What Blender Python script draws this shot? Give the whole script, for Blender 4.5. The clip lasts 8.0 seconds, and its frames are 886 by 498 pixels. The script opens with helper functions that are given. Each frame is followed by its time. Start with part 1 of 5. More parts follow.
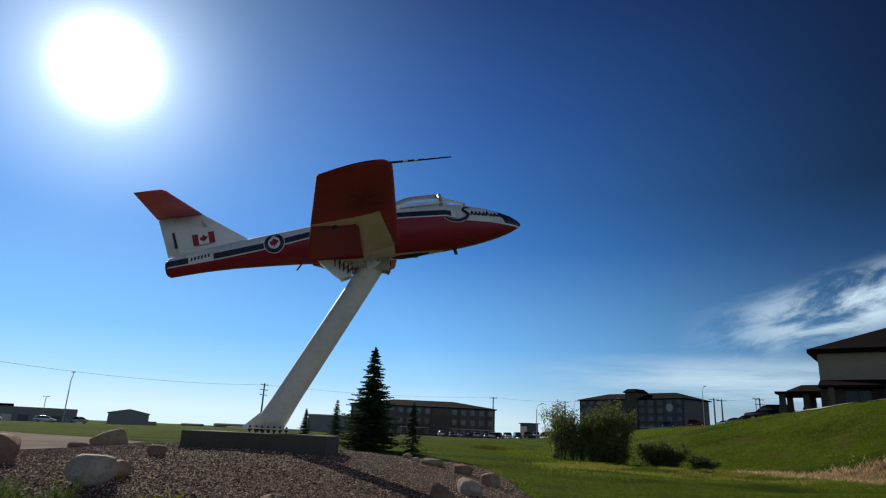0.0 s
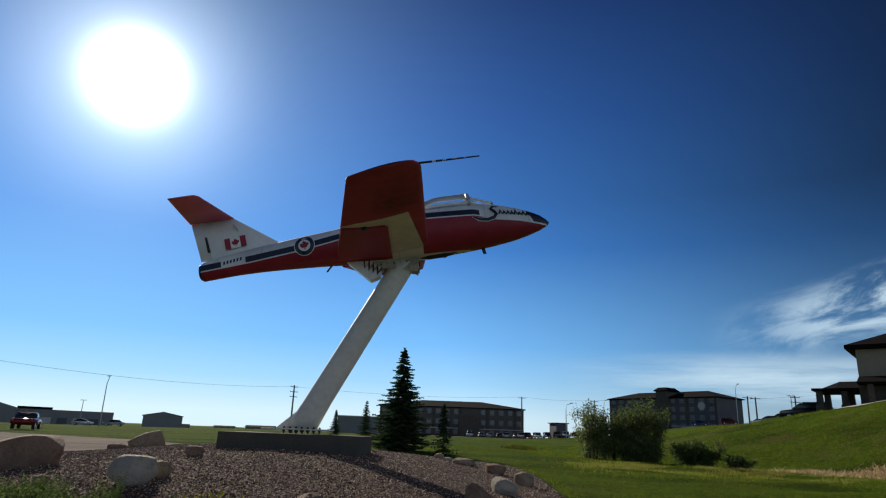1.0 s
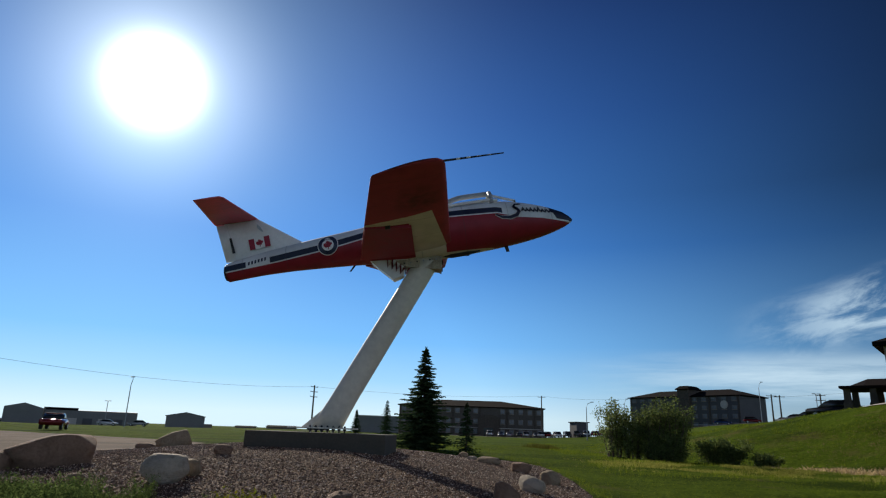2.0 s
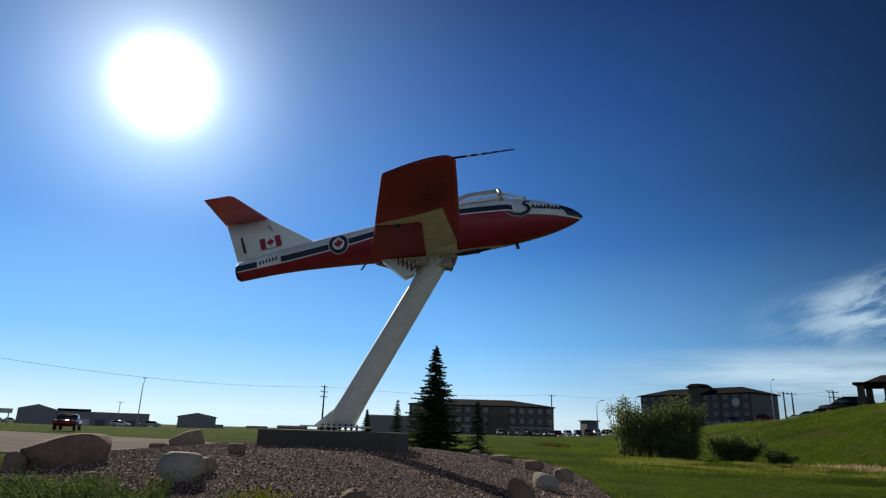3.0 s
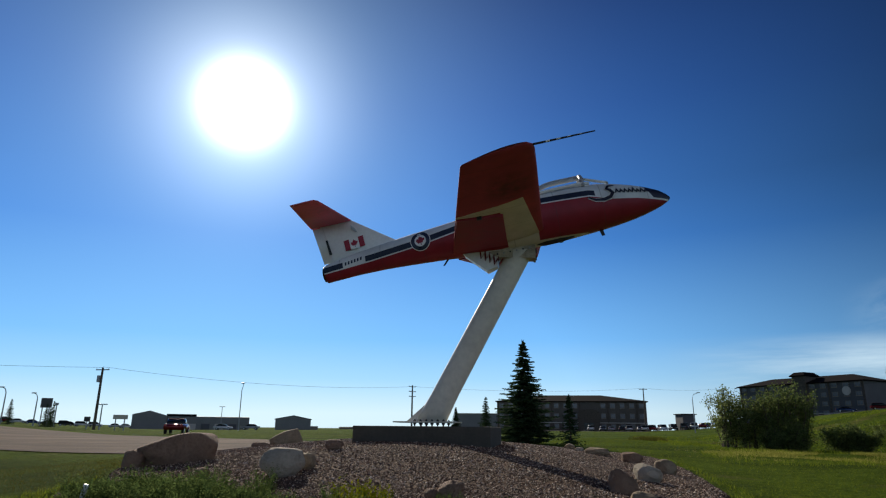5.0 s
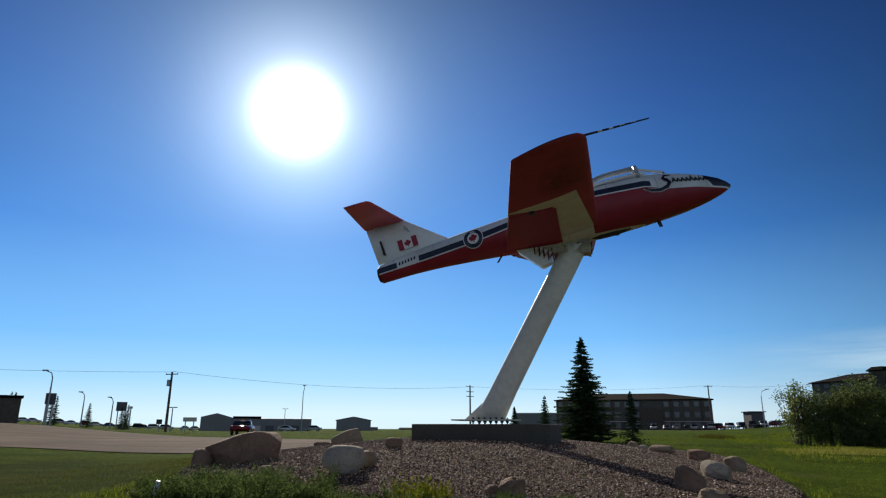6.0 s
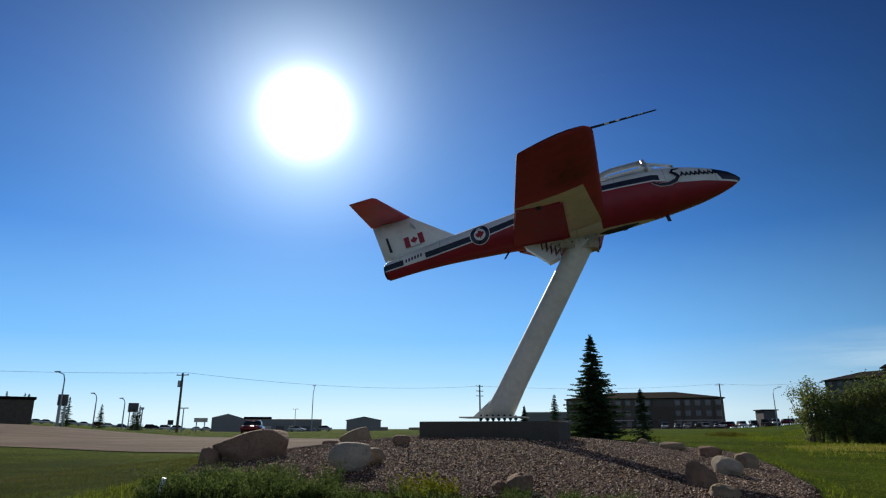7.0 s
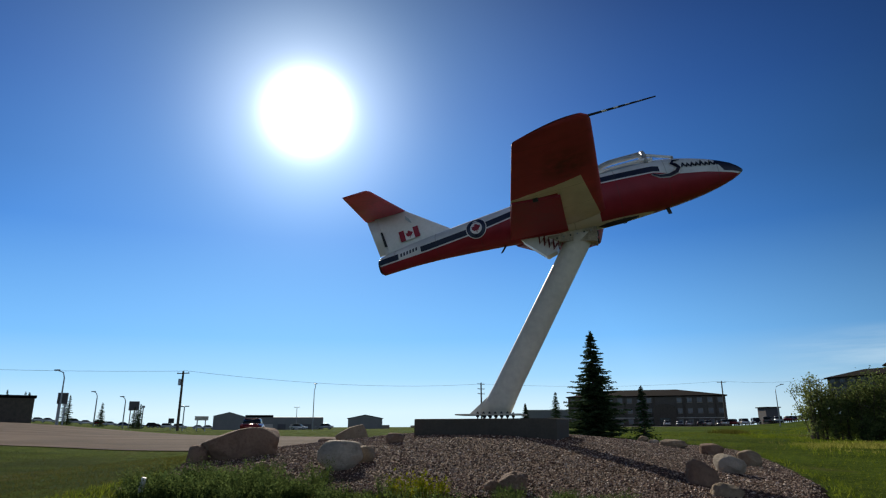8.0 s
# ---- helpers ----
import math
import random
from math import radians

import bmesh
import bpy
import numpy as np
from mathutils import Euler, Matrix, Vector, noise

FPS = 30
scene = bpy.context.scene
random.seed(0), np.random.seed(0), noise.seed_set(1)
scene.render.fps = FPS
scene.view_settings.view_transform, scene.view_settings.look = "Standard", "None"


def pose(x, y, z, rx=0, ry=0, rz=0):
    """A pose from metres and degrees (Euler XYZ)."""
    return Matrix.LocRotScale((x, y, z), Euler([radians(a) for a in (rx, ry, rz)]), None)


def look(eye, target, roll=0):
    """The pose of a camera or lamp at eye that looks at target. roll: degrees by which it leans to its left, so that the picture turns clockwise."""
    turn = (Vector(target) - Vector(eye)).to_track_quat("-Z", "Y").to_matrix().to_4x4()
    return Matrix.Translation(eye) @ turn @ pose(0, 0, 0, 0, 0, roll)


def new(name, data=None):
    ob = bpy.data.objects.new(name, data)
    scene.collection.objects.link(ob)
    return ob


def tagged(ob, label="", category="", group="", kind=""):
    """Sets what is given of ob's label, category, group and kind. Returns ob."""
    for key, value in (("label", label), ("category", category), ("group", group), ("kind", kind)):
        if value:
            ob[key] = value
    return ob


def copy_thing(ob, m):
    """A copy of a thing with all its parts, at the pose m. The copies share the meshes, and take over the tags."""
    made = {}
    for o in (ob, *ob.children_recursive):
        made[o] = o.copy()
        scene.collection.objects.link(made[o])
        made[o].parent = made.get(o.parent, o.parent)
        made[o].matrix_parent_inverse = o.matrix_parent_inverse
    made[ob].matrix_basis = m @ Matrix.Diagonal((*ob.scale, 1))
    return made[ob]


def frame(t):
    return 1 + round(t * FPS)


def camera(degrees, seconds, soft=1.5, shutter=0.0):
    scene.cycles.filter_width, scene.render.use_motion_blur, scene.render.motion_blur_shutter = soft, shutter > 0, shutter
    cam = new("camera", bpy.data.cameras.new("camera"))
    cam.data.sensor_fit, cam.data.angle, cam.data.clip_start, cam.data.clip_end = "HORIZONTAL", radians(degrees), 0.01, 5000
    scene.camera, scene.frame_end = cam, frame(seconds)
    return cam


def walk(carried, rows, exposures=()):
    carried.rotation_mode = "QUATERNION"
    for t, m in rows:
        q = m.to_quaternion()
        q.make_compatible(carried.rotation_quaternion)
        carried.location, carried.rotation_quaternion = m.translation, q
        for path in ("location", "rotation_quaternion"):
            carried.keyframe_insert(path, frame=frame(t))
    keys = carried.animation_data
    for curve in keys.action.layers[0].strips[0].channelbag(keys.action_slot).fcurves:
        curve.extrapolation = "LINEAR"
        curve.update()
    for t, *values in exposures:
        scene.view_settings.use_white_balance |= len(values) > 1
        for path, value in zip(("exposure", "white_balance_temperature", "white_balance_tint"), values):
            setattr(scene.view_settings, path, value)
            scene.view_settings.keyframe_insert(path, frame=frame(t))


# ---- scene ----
# camera: seconds, place, yaw to the left, tilt up, roll
PATH = [
    (0, -0.000, -0.002, 1.600, 0.01, 15.05, 2.54),
    (0.5, -0.028, -0.017, 1.586, 1.09, 15.05, 2.31),
    (1, -0.089, -0.008, 1.575, 2.38, 15.00, 2.13),
    (1.5, -0.158, -0.001, 1.561, 3.38, 14.95, 2.04),
    (2, -0.240, 0.017, 1.542, 4.00, 14.91, 1.95),
    (2.2, -0.256, 0.020, 1.534, 4.21, 14.90, 1.90),
    (3.3, -0.306, 0.032, 1.490, 4.95, 14.81, 1.55),
    (3.5, -0.312, 0.034, 1.481, 5.06, 14.80, 1.51),
    (4, -0.343, 0.053, 1.458, 5.30, 14.78, 1.51),
    (4.5, -0.344, 0.026, 1.420, 7.13, 14.70, 1.07),
    (5, -0.404, 0.167, 1.401, 12.12, 14.56, 0.30),
    (5.2, -0.407, 0.182, 1.390, 13.75, 14.55, 0.16),
    (6.3, -0.414, 0.246, 1.326, 17.48, 14.60, -0.31),
    (6.5, -0.413, 0.261, 1.315, 17.60, 14.60, -0.34),
    (7, -0.392, 0.346, 1.283, 17.92, 14.58, -0.49),
    (7.5, -0.340, 0.586, 1.275, 18.03, 14.43, -0.65),
    (8, -0.355, 0.751, 1.264, 18.08, 14.41, -0.58),
]
# the land climbs gently from the camera to the mound; the same slope levels the whole view
SLOPE = 0.0236
LEVEL = Matrix.Rotation(math.atan(SLOPE), 4, "X")
cam = camera(70.0, 8.0, 1.2)
walk(cam, [(t, LEVEL @ pose(x, y, z, 90 + tilt, 0, yaw) @ pose(0, 0, 0, 0, 0, roll)) for t, x, y, z, yaw, tilt, roll in PATH])

# ---- world, sun, exposure ----
SUN_DIR = (LEVEL.to_3x3() @ Vector((-0.465, 0.768, 0.44))).normalized()
SUN_EL, SUN_AZ = math.asin(SUN_DIR.z), math.atan2(SUN_DIR.x, SUN_DIR.y)


def make_world():
    w = bpy.data.worlds.new("sky")
    scene.world = w
    w.use_nodes = True
    nt = w.node_tree
    nt.nodes.clear()
    N, L = nt.nodes.new, nt.links.new

    def mth(op, a, b=None, clamp=False):
        n = N("ShaderNodeMath")
        n.operation, n.use_clamp = op, clamp
        for i, v in enumerate((a, b)):
            if v is None:
                continue
            if isinstance(v, (int, float)):
                n.inputs[i].default_value = v
            else:
                L(v, n.inputs[i])
        return n.outputs[0]

    sky = N("ShaderNodeTexSky")
    sky.sky_type = "NISHITA"
    sky.sun_disc = False
    sky.sun_elevation, sky.sun_rotation = SUN_EL, SUN_AZ
    sky.altitude, sky.air_density, sky.dust_density, sky.ozone_density = 600, 1.0, 0.6, 3.0
    co = N("ShaderNodeTexCoord")
    nrm = N("ShaderNodeVectorMath")
    nrm.operation = "NORMALIZE"
    L(co.outputs["Generated"], nrm.inputs[0])
    sep = N("ShaderNodeSeparateXYZ")
    L(nrm.outputs[0], sep.inputs[0])
    # clear-sky colours from the horizon up, blended with the sky model
    grad = N("ShaderNodeValToRGB")
    high_dot = N("ShaderNodeVectorMath")
    high_dot.operation = "DOT_PRODUCT"
    L(nrm.outputs[0], high_dot.inputs[0])
    high_dot.inputs[1].default_value = (0, -SLOPE, 1)
    up = high_dot.outputs["Value"]
    L(up, grad.inputs[0])
    el = grad.color_ramp.elements
    stops = ((0.0, (0.55, 0.73, 0.83)), (0.05, (0.30, 0.57, 0.83)), (0.11, (0.155, 0.43, 0.825)), (0.26, (0.046, 0.207, 0.60)), (0.45, (0.022, 0.101, 0.365)), (0.62, (0.009, 0.037, 0.165)))
    while len(el) < len(stops):
        el.new(0.5)
    for e, (p, col) in zip(el, stops):
        e.position, e.color = p, (*col, 1)
    lift = N("ShaderNodeVectorMath")
    lift.operation = "SCALE"
    L(grad.outputs[0], lift.inputs[0])
    sat = N("ShaderNodeMix")
    sat.data_type = "RGBA"
    sat.inputs["Factor"].default_value = 0.96
    L(sky.outputs[0], sat.inputs["A"])
    L(lift.outputs[0], sat.inputs["B"])
    # haze round the sun
    dot = N("ShaderNodeVectorMath")
    dot.operation = "DOT_PRODUCT"
    L(nrm.outputs[0], dot.inputs[0])
    dot.inputs[1].default_value = SUN_DIR
    c = mth("MAXIMUM", dot.outputs["Value"], 0.0)
    # the sky is deeper away from the sun
    side = N("ShaderNodeMapRange")
    side.inputs["From Min"].default_value, side.inputs["From Max"].default_value = 0.44, 0.96
    side.inputs["To Min"].default_value, side.inputs["To Max"].default_value = 0.0, 1.0
    L(dot.outputs["Value"], side.inputs["Value"])
    deep = mth("ADD", mth("MULTIPLY", mth("POWER", side.outputs[0], 1.4), 10.9), 1.25)
    low_fill = mth("MULTIPLY", mth("SUBTRACT", 1.0, mth("MULTIPLY", up, 3.0, True)), 5.4)
    # and brightens again opposite the sun, added out of view to lift shaded faces
    antisolar_fill = N("ShaderNodeMapRange")
    antisolar_fill.interpolation_type = "SMOOTHSTEP"
    antisolar_fill.inputs["From Min"].default_value, antisolar_fill.inputs["From Max"].default_value = 0.1, -0.6
    antisolar_fill.inputs["To Min"].default_value, antisolar_fill.inputs["To Max"].default_value = 0.0, 1.0
    L(dot.outputs["Value"], antisolar_fill.inputs["Value"])
    L(mth("MINIMUM", mth("ADD", mth("ADD", deep, mth("MULTIPLY", antisolar_fill.outputs[0], 4.0)), mth("MAXIMUM", low_fill, 0.0)), 12.2), lift.inputs["Scale"])
    core = mth("MULTIPLY", mth("POWER", c, 1100.0), 45.0)
    mid = mth("MULTIPLY", mth("POWER", c, 140.0), 7.2)
    wide = mth("MULTIPLY", mth("POWER", c, 20.0), 2.35)
    def tint(v, col):
        n = N("ShaderNodeVectorMath")
        n.operation = "SCALE"
        n.inputs[0].default_value = col
        L(v, n.inputs["Scale"])
        return n.outputs[0]

    def vsum(u, v):
        n = N("ShaderNodeVectorMath")
        n.operation = "ADD"
        L(u, n.inputs[0])
        L(v, n.inputs[1])
        return n.outputs[0]

    # first term: warm fill added to the unseen sky; the rest is sun haze
    halo_and_fill = vsum(tint(antisolar_fill.outputs[0], (2.25, 2.05, 1.75)), vsum(vsum(tint(core, (1, 1, 1)), tint(mid, (0.84, 0.95, 1.0))), tint(wide, (0.54, 0.86, 0.97))))
    # thin cirrus low in the sky on one side, and a hazy bank beneath it
    def window(v, a0, a1, b0, b1):
        rise, dn = N("ShaderNodeMapRange"), N("ShaderNodeMapRange")
        for n, p, q in ((rise, a0, a1), (dn, b1, b0)):
            n.interpolation_type = "SMOOTHSTEP"
            n.inputs["From Min"].default_value, n.inputs["From Max"].default_value = p, q
            L(v, n.inputs["Value"])
        return mth("MULTIPLY", rise.outputs[0], dn.outputs[0])

    def streaks(u, v, size, lo, hi):
        co2 = N("ShaderNodeCombineXYZ")
        L(u, co2.inputs[0])
        L(v, co2.inputs[1])
        nz = N("ShaderNodeTexNoise")
        nz.inputs["Scale"].default_value, nz.inputs["Detail"].default_value = size, 9
        nz.inputs["Roughness"].default_value, nz.inputs["Distortion"].default_value = 0.62, 0.35
        L(co2.outputs[0], nz.inputs["Vector"])
        r = N("ShaderNodeMapRange")
        r.interpolation_type = "SMOOTHSTEP"
        r.inputs["From Min"].default_value, r.inputs["From Max"].default_value = lo, hi
        L(nz.outputs["Fac"], r.inputs["Value"])
        return r.outputs[0]

    az = mth("ARCTAN2", sep.outputs["X"], sep.outputs["Y"])
    # the wisps climb away from the sun
    tilted = mth("SUBTRACT", up, mth("MULTIPLY", mth("SUBTRACT", az, 0.367), 0.24))
    high = mth("MULTIPLY", mth("MULTIPLY", streaks(mth("MULTIPLY", az, 7.5), mth("MULTIPLY", tilted, 20.0), 1.3, 0.36, 0.62), window(az, 0.34, 0.60, 1.6, 2.2)), window(tilted, 0.06, 0.105, 0.13, 0.175))
    bank = mth("MULTIPLY", mth("MULTIPLY", streaks(mth("MULTIPLY", az, 3.0), mth("MULTIPLY", up, 30.0), 1.1, 0.28, 0.66), window(az, 0.10, 0.40, 1.8, 2.4)), window(up, 0.02, 0.05, 0.07, 0.115))
    cl = mth("ADD", mth("MULTIPLY", high, 0.95), mth("MULTIPLY", bank, 0.8), True)
    mix = N("ShaderNodeMix")
    mix.data_type = "RGBA"
    L(cl, mix.inputs["Factor"])
    L(sat.outputs["Result"], mix.inputs["A"])
    mix.inputs["B"].default_value = (6.2, 8.0, 9.2, 1)
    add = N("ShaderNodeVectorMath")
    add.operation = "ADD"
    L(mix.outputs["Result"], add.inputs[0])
    L(halo_and_fill, add.inputs[1])
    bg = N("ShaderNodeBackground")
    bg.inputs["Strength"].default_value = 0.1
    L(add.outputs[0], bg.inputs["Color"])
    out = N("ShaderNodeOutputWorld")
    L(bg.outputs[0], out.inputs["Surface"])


make_world()
sun = new("sun", bpy.data.lights.new("sun", "SUN"))
sun.data.energy, sun.data.angle, sun.data.color = 4.6, radians(0.53), (1.0, 0.89, 0.73)
sun.matrix_world = look(SUN_DIR * 100, (0, 0, 0))
scene.view_settings.exposure = 0.0

# ---- materials ----
class Graph:
    """A small builder for node materials."""

    def __init__(self, name):
        self.m = bpy.data.materials.new(name)
        self.m.use_nodes = True
        self.nt = self.m.node_tree
        self.b = self.nt.nodes["Principled BSDF"]
        self.co = self.nt.nodes.new("ShaderNodeTexCoord").outputs["Object"]

    def put(self, sock, v):
        if isinstance(v, bpy.types.NodeSocket):
            self.nt.links.new(v, sock)
        else:
            sock.default_value = v

    def math(self, op, a, b=0.0, clamp=False):
        n = self.nt.nodes.new("ShaderNodeMath")
        n.operation, n.use_clamp = op, clamp
        self.put(n.inputs[0], a)
        self.put(n.inputs[1], b)
        return n.outputs[0]

    def noise(self, scale, detail=4, rough=0.55, vec=None, stretch=None):
        n = self.nt.nodes.new("ShaderNodeTexNoise")
        n.inputs["Scale"].default_value, n.inputs["Detail"].default_value = scale, detail
        n.inputs["Roughness"].default_value = rough
        v = vec or self.co
        if stretch:
            mp = self.nt.nodes.new("ShaderNodeMapping")
            mp.inputs["Scale"].default_value = stretch
            self.nt.links.new(v, mp.inputs["Vector"])
            v = mp.outputs[0]
        self.nt.links.new(v, n.inputs["Vector"])
        return n.outputs["Fac"]

    def cells(self, scale, out="Color", vec=None):
        n = self.nt.nodes.new("ShaderNodeTexVoronoi")
        n.inputs["Scale"].default_value = scale
        self.nt.links.new(vec or self.co, n.inputs["Vector"])
        return n.outputs[out]

    def span(self, v, a, b, c=0.0, d=1.0, smooth=False):
        n = self.nt.nodes.new("ShaderNodeMapRange")
        if smooth:
            n.interpolation_type = "SMOOTHSTEP"
        self.put(n.inputs["Value"], v)
        for k, x in zip(("From Min", "From Max", "To Min", "To Max"), (a, b, c, d)):
            n.inputs[k].default_value = x
        return n.outputs[0]

    def ramp(self, v, *stops):
        n = self.nt.nodes.new("ShaderNodeValToRGB")
        self.put(n.inputs[0], v)
        el = n.color_ramp.elements
        while len(el) < len(stops):
            el.new(0.5)
        for e, (p, c) in zip(el, stops):
            e.position, e.color = p, (*c, 1)
        return n.outputs[0]

    def mix(self, f, a, b, mode="MIX"):
        n = self.nt.nodes.new("ShaderNodeMix")
        n.data_type, n.blend_type = "RGBA", mode
        for k, v in (("Factor", f), ("A", a), ("B", b)):
            if isinstance(v, tuple) and len(v) == 3:
                v = (*v, 1)
            self.put(n.inputs[k], v)
        return n.outputs["Result"]

    def isl(self):
        return self.nt.nodes.new("ShaderNodeNewGeometry").outputs["Random Per Island"]

    def done(self, col, rough=0.6, metal=0.0, bump=None, strength=0.4, dist=0.02, spec=None):
        if isinstance(col, tuple) and len(col) == 3:
            col = (*col, 1)
        self.put(self.b.inputs["Base Color"], col)
        self.put(self.b.inputs["Roughness"], rough)
        self.b.inputs["Metallic"].default_value = metal
        if spec is not None:
            self.b.inputs["Specular IOR Level"].default_value = spec
        if bump is not None:
            n = self.nt.nodes.new("ShaderNodeBump")
            n.inputs["Strength"].default_value, n.inputs["Distance"].default_value = strength, dist
            self.put(n.inputs["Height"], bump)
            self.nt.links.new(n.outputs[0], self.b.inputs["Normal"])
        return self.m


def plain(name, col, rough=0.6, metal=0.0, vary=0.15, scale=3.0, bump=0.0, spec=None):
    """A paint or cast surface with two scales of mottling."""
    g = Graph(name)
    v = g.math("ADD", g.math("MULTIPLY", g.noise(scale, 5), 0.6), g.math("MULTIPLY", g.noise(scale * 9, 3), 0.4))
    dark = tuple(x * (1 - vary * 1.6) for x in col)
    light = tuple(min(1, x * (1 + vary)) for x in col)
    c = g.ramp(v, (0.3, dark), (0.7, light))
    r = g.span(v, 0.3, 0.7, max(0.02, rough - 0.08), min(1, rough + 0.1))
    return g.done(c, r, metal, g.noise(scale * 14, 4) if bump else None, bump or 0.1, 0.01, spec)


def grass_material():
    g = Graph("lawn")
    big = g.noise(0.16, 6, 0.65, stretch=(0.6, 1.6, 1))
    fine = g.noise(5.0, 6, 0.7)
    dry = g.noise(0.32, 5, 0.65)
    c = g.ramp(fine, (0.25, (0.028, 0.052, 0.005)), (0.55, (0.095, 0.148, 0.011)), (0.85, (0.205, 0.255, 0.026)))
    c = g.mix(g.span(big, 0.46, 0.60, 0, 0.85), c, (0.035, 0.062, 0.007))
    c = g.mix(g.span(dry, 0.56, 0.70, 0, 0.65), c, (0.14, 0.115, 0.045))
    h = g.math("ADD", g.noise(14, 6, 0.75), g.math("MULTIPLY", g.noise(1.3, 3), 1.5))
    return g.done(c, 1.0, 0, h, 1.0, 0.16, 0.02)


def gravel_material():
    g = Graph("pea_gravel")
    cell = g.cells(64)
    n = g.nt.nodes.new("ShaderNodeSeparateColor")
    g.nt.links.new(cell, n.inputs[0])
    c = g.ramp(n.outputs[0], (0.0, (0.046, 0.025, 0.015)), (0.5, (0.08, 0.044, 0.027)), (0.85, (0.13, 0.076, 0.048)), (1.0, (0.40, 0.29, 0.21)))
    c = g.mix(g.span(g.noise(0.7, 4), 0.35, 0.7, 0, 0.45), c, (0.065, 0.04, 0.027))
    d = g.cells(64, "Distance")
    return g.done(c, 0.85, 0, g.math("SUBTRACT", 1.0, d), 0.8, 0.012, 0.06)


def stone_material(name, a, b, scale=2.2):
    g = Graph(name)
    v = g.math("ADD", g.math("MULTIPLY", g.noise(scale, 7, 0.62), 0.7), g.math("MULTIPLY", g.noise(scale * 10, 4), 0.3))
    c = g.ramp(v, (0.3, a), (0.68, b))
    c = g.mix(g.span(g.noise(scale * 2.3, 5), 0.58, 0.7, 0, 0.5), c, tuple(0.45 * x for x in a))
    return g.done(c, 0.85, 0, g.noise(scale * 5, 8, 0.7), 1.0, 0.08, 0.25)


def leaf_material(name, a, b, trans=0.25):
    g = Graph(name)
    c = g.ramp(g.isl(), (0.0, a), (1.0, b))
    g.done(c, 1.0, 0, None, spec=0.0)
    tr = g.nt.nodes.new("ShaderNodeBsdfTranslucent")
    g.put(tr.inputs["Color"], c)
    mx = g.nt.nodes.new("ShaderNodeMixShader")
    mx.inputs[0].default_value = trans
    g.nt.links.new(g.b.outputs[0], mx.inputs[1])
    g.nt.links.new(tr.outputs[0], mx.inputs[2])
    g.nt.links.new(mx.outputs[0], g.nt.nodes["Material Output"].inputs["Surface"])
    return g.m


LAWN = grass_material()
GRAVEL = gravel_material()
def road_material():
    g = Graph("packed_dirt_road")
    streak = g.noise(0.5, 6, 0.65, stretch=(0.25, 1.2, 1))
    fine = g.noise(7, 5, 0.7)
    c = g.ramp(streak, (0.38, (0.044, 0.028, 0.019)), (0.5, (0.078, 0.05, 0.034)), (0.62, (0.135, 0.094, 0.068)))
    c = g.mix(g.span(fine, 0.4, 0.7, 0, 0.4), c, (0.1, 0.068, 0.048))
    c = g.mix(g.span(g.noise(0.06, 4), 0.55, 0.7, 0, 0.5), c, (0.17, 0.125, 0.095))
    return g.done(c, 0.95, 0, fine, 0.7, 0.04, 0.1)


DIRT = road_material()
ASPHALT = plain("asphalt", (0.06, 0.058, 0.056), 0.9, 0, 0.2, 0.5, 0.5)
CONCRETE = plain("dark_concrete", (0.082, 0.074, 0.058), 0.9, 0, 0.25, 1.6, 0.5)
CREAM = plain("cream_paint", (0.74, 0.69, 0.56), 0.5, 0, 0.12, 1.1, 0.08)
PYLON_PAINT = plain("off_white_pylon_paint", (0.72, 0.69, 0.59), 0.5, 0, 0.14, 0.9, 0.08)
WHITE = plain("white_paint", (0.80, 0.80, 0.78), 0.35, 0, 0.08, 1.5)
RED = plain("red_paint", (0.33, 0.03, 0.055), 0.5, 0, 0.18, 1.2, 0, 0.25)
ORANGE = plain("sun_bleached_red_paint", (0.72, 0.13, 0.20), 0.42, 0, 0.2, 1.4)
NAVY = plain("navy_paint", (0.012, 0.02, 0.055), 0.3, 0, 0.15, 2)
BLACK = plain("black_metal", (0.014, 0.014, 0.015), 0.5, 0, 0.2, 4)
STEEL = plain("galvanised_steel", (0.32, 0.33, 0.34), 0.45, 0.7, 0.15, 4)
WOODPOLE = plain("weathered_pole_wood", (0.11, 0.085, 0.065), 0.9, 0, 0.3, 3, 0.4)
STUCCO = plain("brown_stucco", (0.25, 0.205, 0.16), 0.9, 0, 0.15, 0.5, 0.3)
HOUSE_SIDING = plain("tan_brown_siding", (0.36, 0.285, 0.20), 0.85, 0, 0.16, 0.7, 0.3)
STUCCO_DARK = plain("dark_tan_stucco", (0.115, 0.10, 0.085), 0.9, 0, 0.2, 0.3, 0.3)
STUCCO_GREY = plain("grey_stucco", (0.10, 0.10, 0.105), 0.9, 0, 0.15, 0.4, 0.3)
STONE_CLAD = plain("stone_cladding", (0.10, 0.08, 0.063), 0.9, 0, 0.35, 2.0, 0.6)
SHINGLE = plain("dark_shingles", (0.011, 0.0085, 0.009), 1.0, 0, 0.3, 1.2, 0.5, 0.05)
METAL_WALL = plain("grey_metal_siding", (0.19, 0.19, 0.185), 0.6, 0.1, 0.12, 0.4)
TRIM = plain("pale_trim", (0.5, 0.47, 0.42), 0.7, 0, 0.1, 1)
BARK = plain("bark", (0.085, 0.065, 0.05), 0.95, 0, 0.35, 6, 0.7)
NEEDLE = leaf_material("spruce_needles", (0.028, 0.05, 0.026), (0.075, 0.115, 0.052), 0.25)
LEAF = leaf_material("willow_leaves", (0.10, 0.14, 0.045), (0.25, 0.29, 0.11), 0.5)
